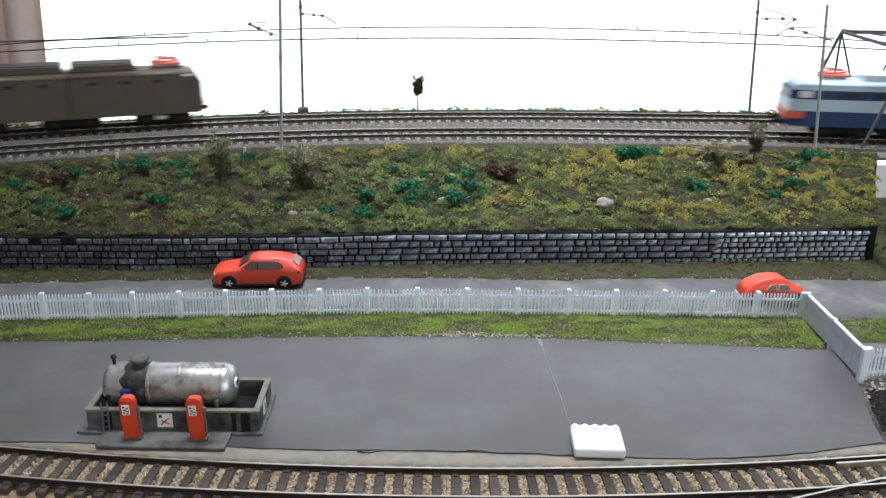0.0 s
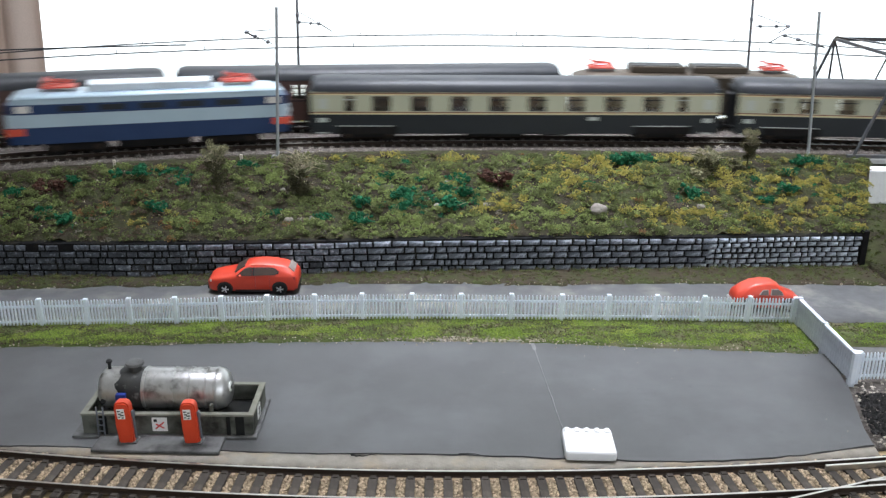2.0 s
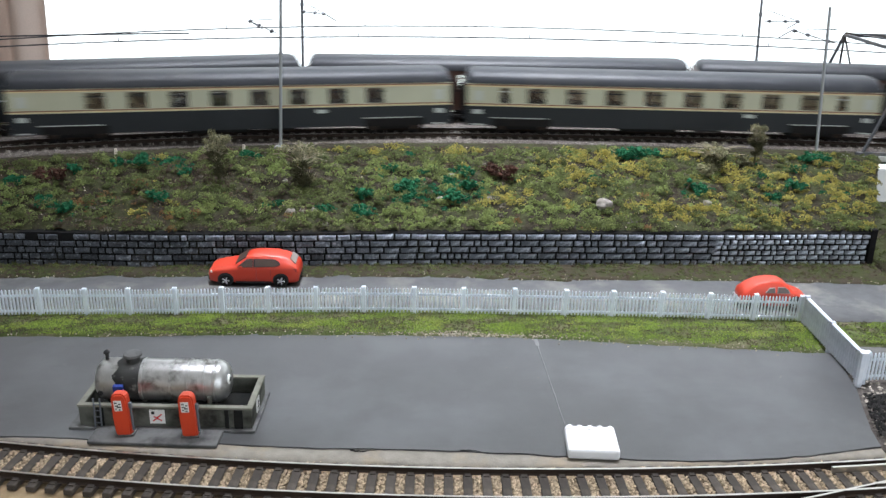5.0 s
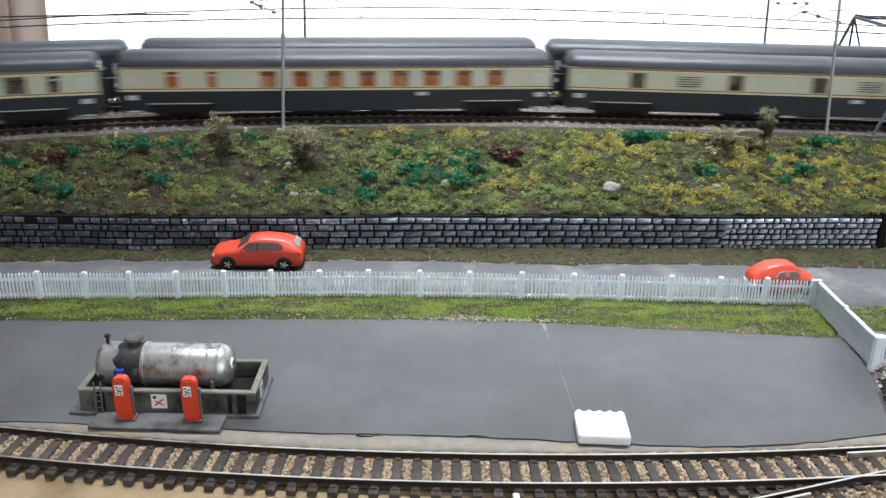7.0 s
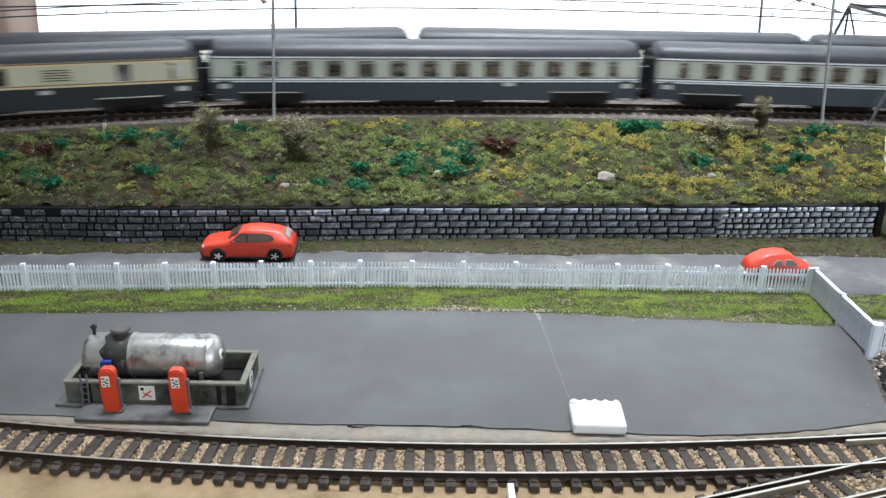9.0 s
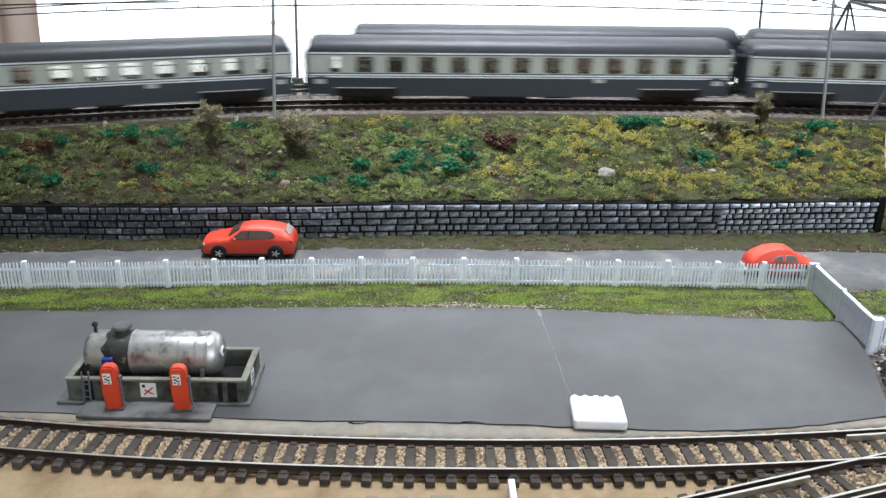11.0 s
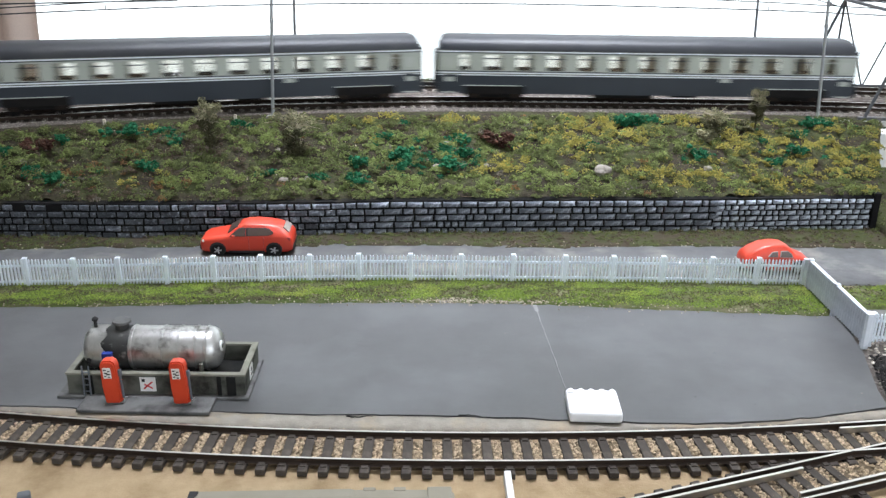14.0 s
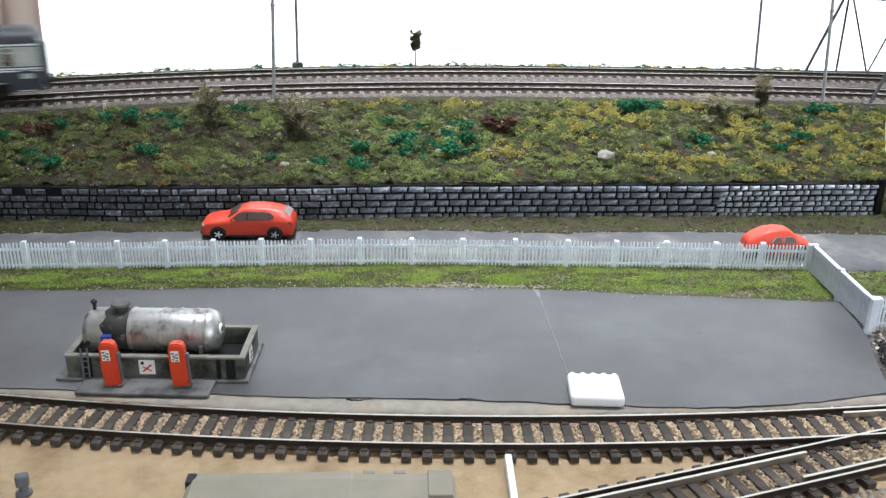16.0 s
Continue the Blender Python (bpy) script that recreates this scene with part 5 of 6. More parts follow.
    part("bumper", bm_box(23.6, 25.8, -8.4, 8.4, 3.0, 5.8, 0.8), M_BLACK, t, "black lower bumper")


def small_car():
    t = thing("car", "small rounded red two-door car parked behind the fence", "car", 178.5, 445, 0.1, 0)
    # front towards +x
    st = [(-17.6, 4.5, 6.0, 6.5, 5.6, 4.2), (-16.5, 3.2, 7.6, 9.2, 7.0, 5.4), (-13, 2.4, 8.4, 12.0, 7.7, 5.8), (-8, 2.2, 8.8, 14.6, 7.9, 5.8), (-2, 2.2, 9.0, 15.6, 8.0, 5.7), (3, 2.2, 9.0, 15.2, 8.0, 5.6),
          (7, 2.2, 8.8, 12.8, 7.9, 5.7), (9.4, 2.2, 8.6, 10.4, 7.8, 6.0), (14, 2.4, 7.8, 8.8, 7.3, 5.4), (16.8, 3.0, 6.6, 7.4, 6.4, 4.6), (17.8, 4.2, 5.6, 6.0, 5.2, 3.6)]
    bm = bm_loft([car_section(*s) for s in st])
    bmesh.ops.subdivide_edges(bm, edges=bm.edges[:], cuts=1, smooth=0.7, use_grid_fill=True)
    part("body", bm, M_RED, t, smooth=True)
    for s in (-1, 1):
        for pts in ([(0.6, 9.7), (7.0, 9.7), (6.3, 11.3), (4.6, 12.5), (1.0, 12.5)], [(-5.6, 9.8), (-0.8, 9.7), (-0.9, 12.3), (-3.6, 12.0)]):
            c = (sum(p[0] for p in pts) / len(pts), sum(p[1] for p in pts) / len(pts))

            def ring(k, out):
                return [(c[0] + (x - c[0]) * k, s * (8.0 - 0.42 * (z - 9.0) + out), c[1] + (z - c[1]) * k) for x, z in pts]
            part("window_frame", bm_loft([ring(1.07, -0.6), ring(1.07, 0.32)]), M_PALE_GLASS, t, "chrome window surround")
            part("window", bm_loft([ring(0.94, -0.5), ring(0.94, 0.5)]), M_CARGLASS, t, "dark side window")
        for x in (-10.5, 11):
            part("wheel_arch", bm_rod((x, 8.1 * s, 4.0), (x, 5.5 * s, 4.0), 4.0, seg=18), M_BLACK, t)
            wheel(t, x, 6.3 * s, 3.2, 3.2, 1.9 * s)
        part("headlight", bm_lathe([(0.4, -0.8), (1.4, 0), (1.5, 0.6), (0.5, 1.1)], "X", 14, (15.6, 5.4 * s, 6.6)), M_LAMP_CLEAR, t, "round headlight")
    part("bumper", bm_box(16.8, 18.4, -7, 7, 2.8, 4.2, 0.5), M_ALLOY, t, "chrome bumper")
    part("bumper", bm_box(-18.2, -16.8, -7, 7, 2.8, 4.2, 0.5), M_ALLOY, t, "chrome bumper")


# ---- fuel depot ----
def fuel_tank():
    tray = thing("containment_tray", "olive grey concrete containment tray on a slab", "tray", -107.0, 320.0, 0.1, 0)
    part("base_slab", bm_box(-38, 35.5, -15.5, 16, 0, 1.2, 0.25), M_SLAB, tray, "grey base slab")
    for nm, b in (("side_wall", (-34, 34, -13.5, -11.6)), ("side_wall", (-34, 34, 11.8, 13.5)), ("end_wall", (-34, -32, -11.6, 11.8)), ("end_wall", (32, 34, -11.6, 11.8))):
        part(nm, bm_box(b[0], b[1], b[2], b[3], 1.2, 9.4, 0.2), M_CONCRETE, tray)
    for b in ((-34.4, 34.4, -13.9, -11.5), (-34.4, 34.4, 11.7, 13.9), (-34.4, -31.9, -11.5, 11.7), (31.9, 34.4, -11.5, 11.7)):
        part("rim", bm_box(b[0], b[1], b[2], b[3], 9.4, 10.3, 0.2), M_RIM, tray)
    # near-black floor colour holds the shade inside the tray
    part("floor", bm_box(-32, 32, -11.6, 11.8, 1.2, 3.0), M_CONCRETE_DARK, tray, "tray floor with shade in its black colour")
    for x, half in ((-25.5, 1.4), (24.2, 0.8), (28.8, 1.7)):
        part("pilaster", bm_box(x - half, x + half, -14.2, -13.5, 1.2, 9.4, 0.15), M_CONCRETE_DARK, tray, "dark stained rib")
    for x0, y0, z0, w, h, end in ((-6.2, -13.5, 2.6, 6.0, 6.0, 0), (34.0, -4.5, 2.8, 5.0, 5.6, 1)):
        if end:
            s = part("sign", bm_box(x0, x0 + 0.3, y0, y0 + w, z0, z0 + h), M_SIGN, tray, "white warning sign")
            part("mark", bm_box(x0 + 0.3, x0 + 0.45, y0 + 1.2, y0 + 3.8, z0 + 1.4, z0 + 2.2), M_INK, s)
            part("mark", bm_box(x0 + 0.3, x0 + 0.45, y0 + 1.8, y0 + 3.2, z0 + 3.0, z0 + 4.4), M_INK, s)
        else:
            s = part("sign", bm_box(x0, x0 + w, y0 - 0.3, y0, z0, z0 + h), M_SIGN, tray, "white warning sign with a red cross")
            part("mark", bm_rod((x0 + 1.4, y0 - 0.4, z0 + 1.2), (x0 + 4.8, y0 - 0.4, z0 + 4.2), 0.3, seg=4), M_INK_RED, s)
            part("mark", bm_rod((x0 + 1.6, y0 - 0.4, z0 + 3.2), (x0 + 4.8, y0 - 0.4, z0 + 1.4), 0.3, seg=4), M_INK_RED, s)
            part("mark", bm_box(x0 + 0.8, x0 + 2.0, y0 - 0.42, y0 - 0.3, z0 + 4.2, z0 + 5.4), M_INK, s)
    for x in (-27.5, -25.0):
        part("ladder_rail", bm_rod((x, -15, 1.2), (x, -14.2, 13.5), 0.35, seg=6), M_GREY, tray)
    for k in range(4):
        part("ladder_rung", bm_rod((-27.5, -14.8 + 0.2 * k, 3 + 2.6 * k), (-25.0, -14.8 + 0.2 * k, 3 + 2.6 * k), 0.28, seg=6), M_GREY, tray)
    part("pipe_stub", bm_rod((17, -10.5, 3), (17, -10.5, 13), 0.9, seg=10), M_CONCRETE, tray, "short grey pipe")
    part("valve_box", bm_box(27.5, 29.8, -7, -4.8, 3, 6.5, 0.3), M_DOOR_GREY, tray, "pale valve box")
    for k in range(3):
        part("valve", bm_lathe([(0.5, 0), (1.1, 0.4), (1.1, 1.2), (0.4, 1.6)], "Z", 10, (26 + k * 2.0, -8.5 + k, 3.0)), M_SLAB, tray)

    tank = thing("fuel_tank", "weathered silver horizontal fuel tank with a sooty ring", "tank", -110.0, 319.5, 3.1, 0)
    r, zc = 8.5, 12.0
    bm = bm_lathe([(0.3, -27.2), (3.5, -27), (6.2, -26.2), (7.8, -24.8), (r, -23.4), (r, 21.6), (r * 0.97, 23.0), (7.4, 24.6), (5.6, 25.9), (2.9, 26.7), (0.3, 26.9)], "X", 40, (0, 0, zc))
    part("shell", bm, M_TANK, tank, smooth=True)
    bm = bm_lathe([(r, -17.6), (r + 0.12, -17.4), (r + 0.12, -13), (r + 0.12, -8.6), (r, -8.4)], "X", 40, (0, 0, zc))
    for v in bm.verts:
        if v.co.x < -14:
            v.co.x += 2.2 * noise.noise(Vector((0, v.co.y * 0.35, v.co.z * 0.35)))
    part("stained_ring", bm, M_TANK_DIRTY, tank, "soot black stained ring", smooth=True)
    for x in (-7.6, 4.0, 10.5, 17.0, 21.0):
        part("hoop", bm_lathe([(r, x - 0.6), (r + 0.28, x - 0.4), (r + 0.28, x + 0.4), (r, x + 0.6)], "X", 40, (0, 0, zc)), M_TANK, tank)
    for x in (-19, 16):
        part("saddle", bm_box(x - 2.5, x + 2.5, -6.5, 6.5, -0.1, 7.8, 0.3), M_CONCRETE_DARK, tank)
    part("manhole", bm_lathe([(3.2, zc + 7.4), (2.6, zc + 9.0), (2.4, zc + 10.4), (1.0, zc + 10.8)], "Z", 20, (-12.2, 0, 0)), M_TANK_DIRTY, tank, "sooty manhole neck")
    part("manhole_lid", bm_lathe([(3.2, zc + 10.4), (3.7, zc + 10.7), (3.5, zc + 11.6), (2.2, zc + 12.1), (0.5, zc + 12.3)], "Z", 20, (-12.2, 0, 0)), M_SLAB, tank, "grey domed lid")
    part("vent", bm_rod((-22.5, 0, zc + 8), (-22.5, 0, zc + 11.5), 0.7, seg=8), M_BLACK, tank)
    part("vent_cap", bm_lathe([(1.2, zc + 11.3), (1.3, zc + 12.0), (0.4, zc + 12.8)], "Z", 10, (-22.5, 0, 0)), M_BLACK, tank)
    part("blue_box", bm_box(-17.8, -14.0, -10.4, -8.0, zc - 1.6, zc + 2.0, 0.2), M_BLUE, tank, "small blue meter box")
    for x in (-23.5, -14.2):
        part("bolt_plate", bm_lathe([(0.4, -8.9), (1.1, -8.7), (1.1, -7.6)], "Y", 10, (x, 0, zc - 2.0)), M_BLACK, tank)
    part("end_plate", bm_lathe([(2.1, 25.0), (2.1, 26.6), (2.0, 26.75)], "X", 18, (0, -2.2, zc + 2.0)), M_SIGN, tank, "white round end marking")
    part("mark", bm_box(26.7, 26.9, -3.2, -1.2, zc + 1.4, zc + 2.6), M_INK, tank)

    slab = thing("pump_island", "low grey concrete pump island", "platform", -109, 300.2, 0.05, -1.2)
    part("slab", bm_box(-25, 25, -6.2, 5.0, 0, 1.3, 0.3), M_SLAB, slab)
    for x, rz in ((-121.2, 0), (-95.6, 0)):
        p = thing("fuel_pump", "red orange rounded fuel pump with a white dial plate", "fuel pump", x, 301.0, 1.3, rz, "fuel pumps")
        p.matrix_basis = pose(x * MM, 0.301, 1.25 * MM, 0, -3.0, 0)
        prof = [(-2.9, 0), (2.9, 0), (3.0, 8), (2.95, 16.0), (2.5, 17.4), (1.4, 18.2), (-1.4, 18.2), (-2.5, 17.4), (-2.95, 16.0), (-3.0, 8)]
        bm = bm_loft([[(a, -2.2, z) for a, z in prof], [(a * 1.0, 2.2, z) for a, z in prof]])
        bmesh.ops.bevel(bm, geom=[e for e in bm.edges if abs(e.verts[0].co.y - e.verts[1].co.y) < 0.1], offset=0.6, segments=2, affect="EDGES")
        part("housing", bm, M_PUMP, p, smooth=False)
        d = part("dial_plate", bm_box(-1.9, 1.1, -2.45, -2.2, 11.2, 15.6, 0.1), M_SIGN, p, "white dial plate")
        for k, (a, b, z) in enumerate(((-1.6, -0.5, 14.7), (-0.1, 0.8, 14.2), (-1.4, -0.2, 13.5), (-0.6, 0.8, 12.9), (-1.5, -0.7, 12.2), (-0.2, 0.6, 11.8))):
            part("mark", bm_box(a, b, -2.55, -2.45, z - 0.25, z + 0.25), M_INK, d)
        part("hose", bm_rod((3.3, 0, 1.5), (3.4, 0, 11.5), 0.5, seg=8), M_GREY, p, "grey hose")
        part("nozzle", bm_box(2.9, 4.1, -0.8, 0.8, 11, 13.6, 0.3), M_GREY, p, "grey nozzle")
        part("plinth", bm_box(-3.3, 3.8, -2.6, 2.6, 0, 0.7, 0.15), M_SLAB, p)


def yard_things():
    t = thing("white_block", "white moulded plastic block lying on the asphalt", "block", 60.3, 298.8, 0.15, -2)
    part("block_body", bm_box(-9.9, 9.9, -8.2, 9.6, 0, 4.4, 1.0), M_WHITE, t, smooth=False)
    for k in range(5):
        x = -8 + 4 * k
        part("ridge", bm_lathe([(0.4, 5.6), (1.4, 6.2), (1.6, 7.2), (1.4, 8.8), (0.4, 9.4)], "Y", 14, (x, 0, 3.7)), M_WHITE, t)
    t = thing("white_strip", "white plastic strip lying across the board to the rail", "strip", 24.8, 258.8, -3.2, 1.0)
    part("strip_body", bm_box(-1.15, 1.15, -60, 0, 0, 4.6, 0.4), M_WHITE, t)
    t = thing("point_motor", "long beige grey plastic point motor cover", "point motor", -35, 243, -3.2, 2.0)
    bm = bm_loft([[(x, -9, 0), (x, 6.6, 0), (x, 6.0, h), (x, 1, h + 0.8), (x, -9, h + 0.8)] for x, h in ((-44, 1.0), (-42, 3.0), (8, 3.4), (9, 3.0), (40, 2.6), (42, 1.2))])
    part("cover", bm, M_MOTOR, t)
    part("slot", bm_box(-44.5, -41.5, 0.5, 5.6, 0.6, 3.6, 0.3), M_BLACK, t, "dark slot")
    part("end_block", bm_box(33, 41, -8, 5.6, 2.6, 4.4, 0.4), M_MOTOR, t, "grey end block")
    for x in (14, 24):
        part("lug", bm_box(x - 2, x + 2, 5.2, 7.2, 1.2, 3.2, 0.3), M_MOTOR, t)
    t = thing("ground_lantern", "small slate grey point lantern on the board", "lantern", -130, 240, -3.2, 20)
    part("lantern_base", bm_lathe([(2.6, 0), (2.6, 0.8), (1.4, 1.4), (1.3, 3.4)], "Z", 12), M_GREY, t)
    part("lantern_head", bm_box(-2.0, 2.0, -1.6, 1.6, 3.2, 7.4, 0.7), M_GREY, t)
    rng = np.random.default_rng(77)
    crumbs = [((x := rng.uniform(-60, 170)), rng.uniform(yard_front(x) + 4, yard_back(x) - 4), 0.12) for _ in range(12)]
    stuff("yard_crumbs", chip_cloud(crumbs, rng, 0.22), M_BLACK, "tiny dark crumbs scattered on the asphalt", "debris")
    pale = [((x := rng.uniform(-200, 170)), rng.uniform(yard_front(x) + 4, yard_back(x) - 4), 0.1) for _ in range(30)]
    stuff("yard_crumbs", chip_cloud(pale, rng, 0.22), M_DUST_CHIP, "tiny pale crumbs scattered on the asphalt", "debris")
    t = thing("asphalt_crack", "dark lifted cracks at the yard edge", "crack")
    for x, y, n, dx in ((-33, 294, 9, 1.1), (9, 295.2, 7, 1.2)):
        bm = bmesh.new()
        px, py = x, y
        for i in range(n):
            qx, qy = px + dx, py + random.uniform(-0.7, 0.5)
            bm_rod((px, py, 0.25), (qx, qy, 0.25), 0.28 * (1 - i / n) + 0.08, seg=5, bm=bm)
            px, py = qx, qy
        part("crack_line", bm, M_CRACK, t)
    bm = bmesh.new()
    for x in span(-64, 46, 3):
        bm_rod((x, yard_front(x) + wob(x, 0.7, 0.12, 2) - 0.1, 0.05), (x + 3, yard_front(x + 3) + wob(x + 3, 0.7, 0.12, 2) - 0.1, 0.05), 0.08 + 0.1 * abs(wob(x, 1, 0.09, 1)), seg=5, bm=bm)
    part("crack_line", bm, M_CRACK, t)


# ---- rolling stock: local x along the vehicle, z 0 at the rail head ----
def shell_section(x, w, z0, zs, zr, k=1.0):
    """Roof section: half width w, side top zs, crown zr."""
    pts = []
    for i in range(13):
        a = math.pi * i / 12
        c, s = math.cos(a), math.sin(a)
        pts.append((x, w * k * (abs(c) ** 0.75) * (1 if c >= 0 else -1), zs + (zr - zs) * k * (s ** 0.85)))
    return pts + [(x, -w * k, zs - 0.6), (x, w * k, zs - 0.6)]


def bogie(t, x, wheels=(-14.5, 14.5), r=5.3):
    b = part("bogie", bm_box(x - 19, x + 19, -12.5, 12.5, 4.2, 6.6, 0.4), M_UNDER, t)
    for s in (-1, 1):
        part("side_frame", bm_box(x - 20, x + 20, 11.4 * s - 1, 11.4 * s + 1, 4.0, 8.2, 0.5), M_UNDER, b)
        for wx in wheels:
            part("wheel", bm_lathe([(r * 0.4, 0), (r, 0.1), (r, 1.6), (r * 0.5, 1.9)], "Y", 20, (x + wx, 8.6 * s - 0.9, r)), M_UNDER, b)
            part("axle_box", bm_box(x + wx - 2, x + wx + 2, 12.2 * s - 0.9, 12.2 * s + 0.9, 3.4, 7.4, 0.4), M_RAIL, b)
    return b


def buffers(t, L, z=11.5):
    for e in (-1, 1):
        for y in (-10, 10):
            part("buffer", bm_rod((e * (L - 1), y, z), (e * (L + 3), y, z), 1.0, seg=8), M_UNDER, t)
            part("buffer_plate", bm_rod((e * (L + 3), y, z), (e * (L + 3.6), y, z), 2.4, seg=12), M_UNDER, t)
        part("coupling", bm_box(e * (L + 2.6) - 3.4, e * (L + 2.6) + 3.4, -1.2, 1.2, 9.5, 11.0), M_UNDER, t)


def coach(label, upper, lower, lines, windows, inside=M_INSIDE, L=146.0, louvres=(), seat=22.0, doors=True, door_mat=None, roof=M_ROOF, detailed=True, far_sill=20.6):
    """windows: list of (middle, half width). Both sides are alike and open through."""
    t = thing("railway_coach", label, "railway coach")
    w, zf, zb, zt, zs, zr = 16.0, 7.2, 21.0, 35.2, 37.0, 46.0
    wz0, wz1 = 23.3, 34.0
    part("roof", bm_loft([shell_section(-L, w - 1.5, 0, zs - 1.5, zr - 3, 0.93), shell_section(-L + 1.5, w - 0.4, 0, zs, zr - 1.2), shell_section(-L + 5, w, 0, zs, zr), shell_section(L - 5, w, 0, zs, zr),
                          shell_section(L - 1.5, w - 0.4, 0, zs, zr - 1.2), shell_section(L, w - 1.5, 0, zs - 1.5, zr - 3, 0.93)]), roof, t, "satin grey arched roof", smooth=True)
    part("floor", bm_box(-L, L, -15, 15, 10, 12.5), M_UNDER, t)
    if detailed:
        # wide bright orange block gives the lit interior by colour
        wide = 14.0 if inside is M_INSIDE_ORANGE else 9.0
        part("seat_row", bm_box(-L + 18, L - 18, -wide, wide, 12.5, seat, 0.4), inside, t)
    for e in (-1, 1):
        part("end_wall", bm_box(e * L - 1, e * L + 1, -15.2, 15.2, zf + 1, 39, 0.3), lower, t)
        part("gangway", bm_box(e * (L + 2) - 2, e * (L + 2) + 2, -5.5, 5.5, 11, 35, 0.6), M_BLACK, t, "black rubber gangway")
    sides = (-1, 1)
    for s in sides:
        y0, y1 = (s * w - 0.9, s * w + 0.0) if s > 0 else (s * w, s * w + 0.9)
        part("lower_panel", bm_box(-L, L, y0, y1, zf, zb if s < 0 else far_sill), lower, t)
        sill = wz0 if s < 0 else far_sill
        bm = bm_box(-L, L, y0, y1, min(zb, sill), sill) if s < 0 else bmesh.new()
        bm_box(-L, L, y0, y1, wz1, zs, bm=bm)
        x = -L
        for c, h in windows:
            bm_box(x, c - h, y0, y1, sill, wz1, bm=bm)
            x = c + h
        bm_box(x, L, y0, y1, sill, wz1, bm=bm)
        part("upper_panel", bm, upper, t)
        o = s * (w + 0.12)
        for z, h, m in (lines if s < 0 else lines[:1]):
            part("trim_line", bm_box(-L + 0.2, L - 0.2, min(o, o - s * 0.4), max(o, o - s * 0.4), z - h, z + h), m, t)
        if s < 0 or detailed:
            for c, h in windows:
                p = part("window", bm_box(c - h - 0.35, c + h + 0.35, o - 0.06 if s < 0 else o - 0.3, o + 0.3 if s < 0 else o + 0.06, wz1 - 2.8, wz1 - 2.2), M_DOOR_GREY if h < 4.3 else lower, t)
                part("pane", bm_box(c - h, c + h, s * (w - 0.55) - 0.1, s * (w - 0.55) + 0.1, sill, wz1), M_GLASS, p)
        for lx in louvres:
            v = part("louvre_panel", bm_box(lx - 8.5, lx + 8.5, o - 0.05, o + 0.05, 25, 32.5), upper, t)
            for k in range(5):
                part("slat", bm_box(lx - 8.5, lx + 8.5, o - 0.35, o + 0.35, 25.3 + 1.6 * k, 25.8 + 1.6 * k), M_INSIDE, v)
        if doors:
            for e in (-1, 1):
                d = part("door", bm_box(e * (L - 8.5) - 4.4, e * (L - 8.5) + 4.4, o - 0.08, o + 0.08, 8.5, 20.4, 0.05), lower, t)
                part("door_panel", bm_box(e * (L - 8.5) - 4.4, e * (L - 8.5) + 4.4, o - 0.08, o + 0.08, 23.2, 34.8, 0.05), door_mat or upper, d)
                part("door_window", bm_box(e * (L - 8.5) - 2.6, e * (L - 8.5) + 2.6, o - 0.2, o + 0.2, 25, 32), M_DOOR_GREY, d, "frosted barred door window")
                part("step", bm_box(e * (L - 8.5) - 4.6, e * (L - 8.5) + 4.6, s * 15 - 1.5, s * 15 + 1.5, 7.6, 8.3), M_DOOR_GREY, d, "pale door step")
        for e in (-1, 1):
            # black plate on the skirt paints the shaded recess over each bogie
            part("skirt_opening", bm_box(e * (L - 40) - 21, e * (L - 40) + 21, s * w - 0.25, s * w + 0.25, zf - 0.1, 12.4, 0.1), M_UNDER, t, "black patch for the shaded bogie opening in the skirt")
            part("ledge", bm_box(e * (L - 40) - 22, e * (L - 40) + 18, o - 0.15, o + 0.15, 12.6, 13.1), M_DOOR_GREY, t, "thin pale ledge")
            part("plate", bm_box(e * (L - 8) - 3.2, e * (L - 8) + 3.2, o - 0.12, o + 0.12, 15.5, 18.6), M_DOOR_GREY, t, "grey plate below the door")
        part("plate", bm_box(L * 0.35, L * 0.35 + 7, o - 0.05, o + 0.05, 17, 19.5), M_DOOR_GREY, t, "small pale data plate")
    part("equipment_box", bm_box(-36, 6, -11, 11, 4.0, 9.5, 0.6), M_UNDER, t)
    part("equipment_box", bm_box(18, 38, -10, 10, 4.8, 9.5, 0.6), M_UNDER, t)
    for x in (-L + 40, L - 40):
        bogie(t, x)
    buffers(t, L + 1)
    return t


def pantograph(t, x, z, material=M_PANTO, flip=1):
    b = part("pantograph", bm_box(x - 11, x + 11, -8, 8, z, z + 1.0, 0.2), material, t, "folded red pantograph")
    for s in (-1, 1):
        part("lower_arm", bm_rod((x - 9, 6 * s, z + 1.4), (x + 9, 4.5 * s, z + 3.4), 0.5, seg=6), material, b)
        part("upper_arm", bm_rod((x + 9, 4.5 * s, z + 3.4), (x - 7, 3 * s, z + 4.8), 0.45, seg=6), material, b)
        part("insulator", bm_lathe([(0.8, z - 2.5), (1.3, z - 1.8), (0.8, z - 1.2), (1.3, z - 0.6), (0.8, z)], "Z", 10, (x + 8 * s, 0, 0)), material, b)
    for dx in (-8.5, -5.5):
        part("collector", bm_rod((x + dx, -10, z + 5.2), (x + dx, 10, z + 5.2), 0.45, seg=6), material, b)
        for s in (-1, 1):
            part("horn", bm_rod((x + dx, 10 * s, z + 5.2), (x + dx, 12.5 * s, z + 3.8), 0.4, seg=5), material, b)


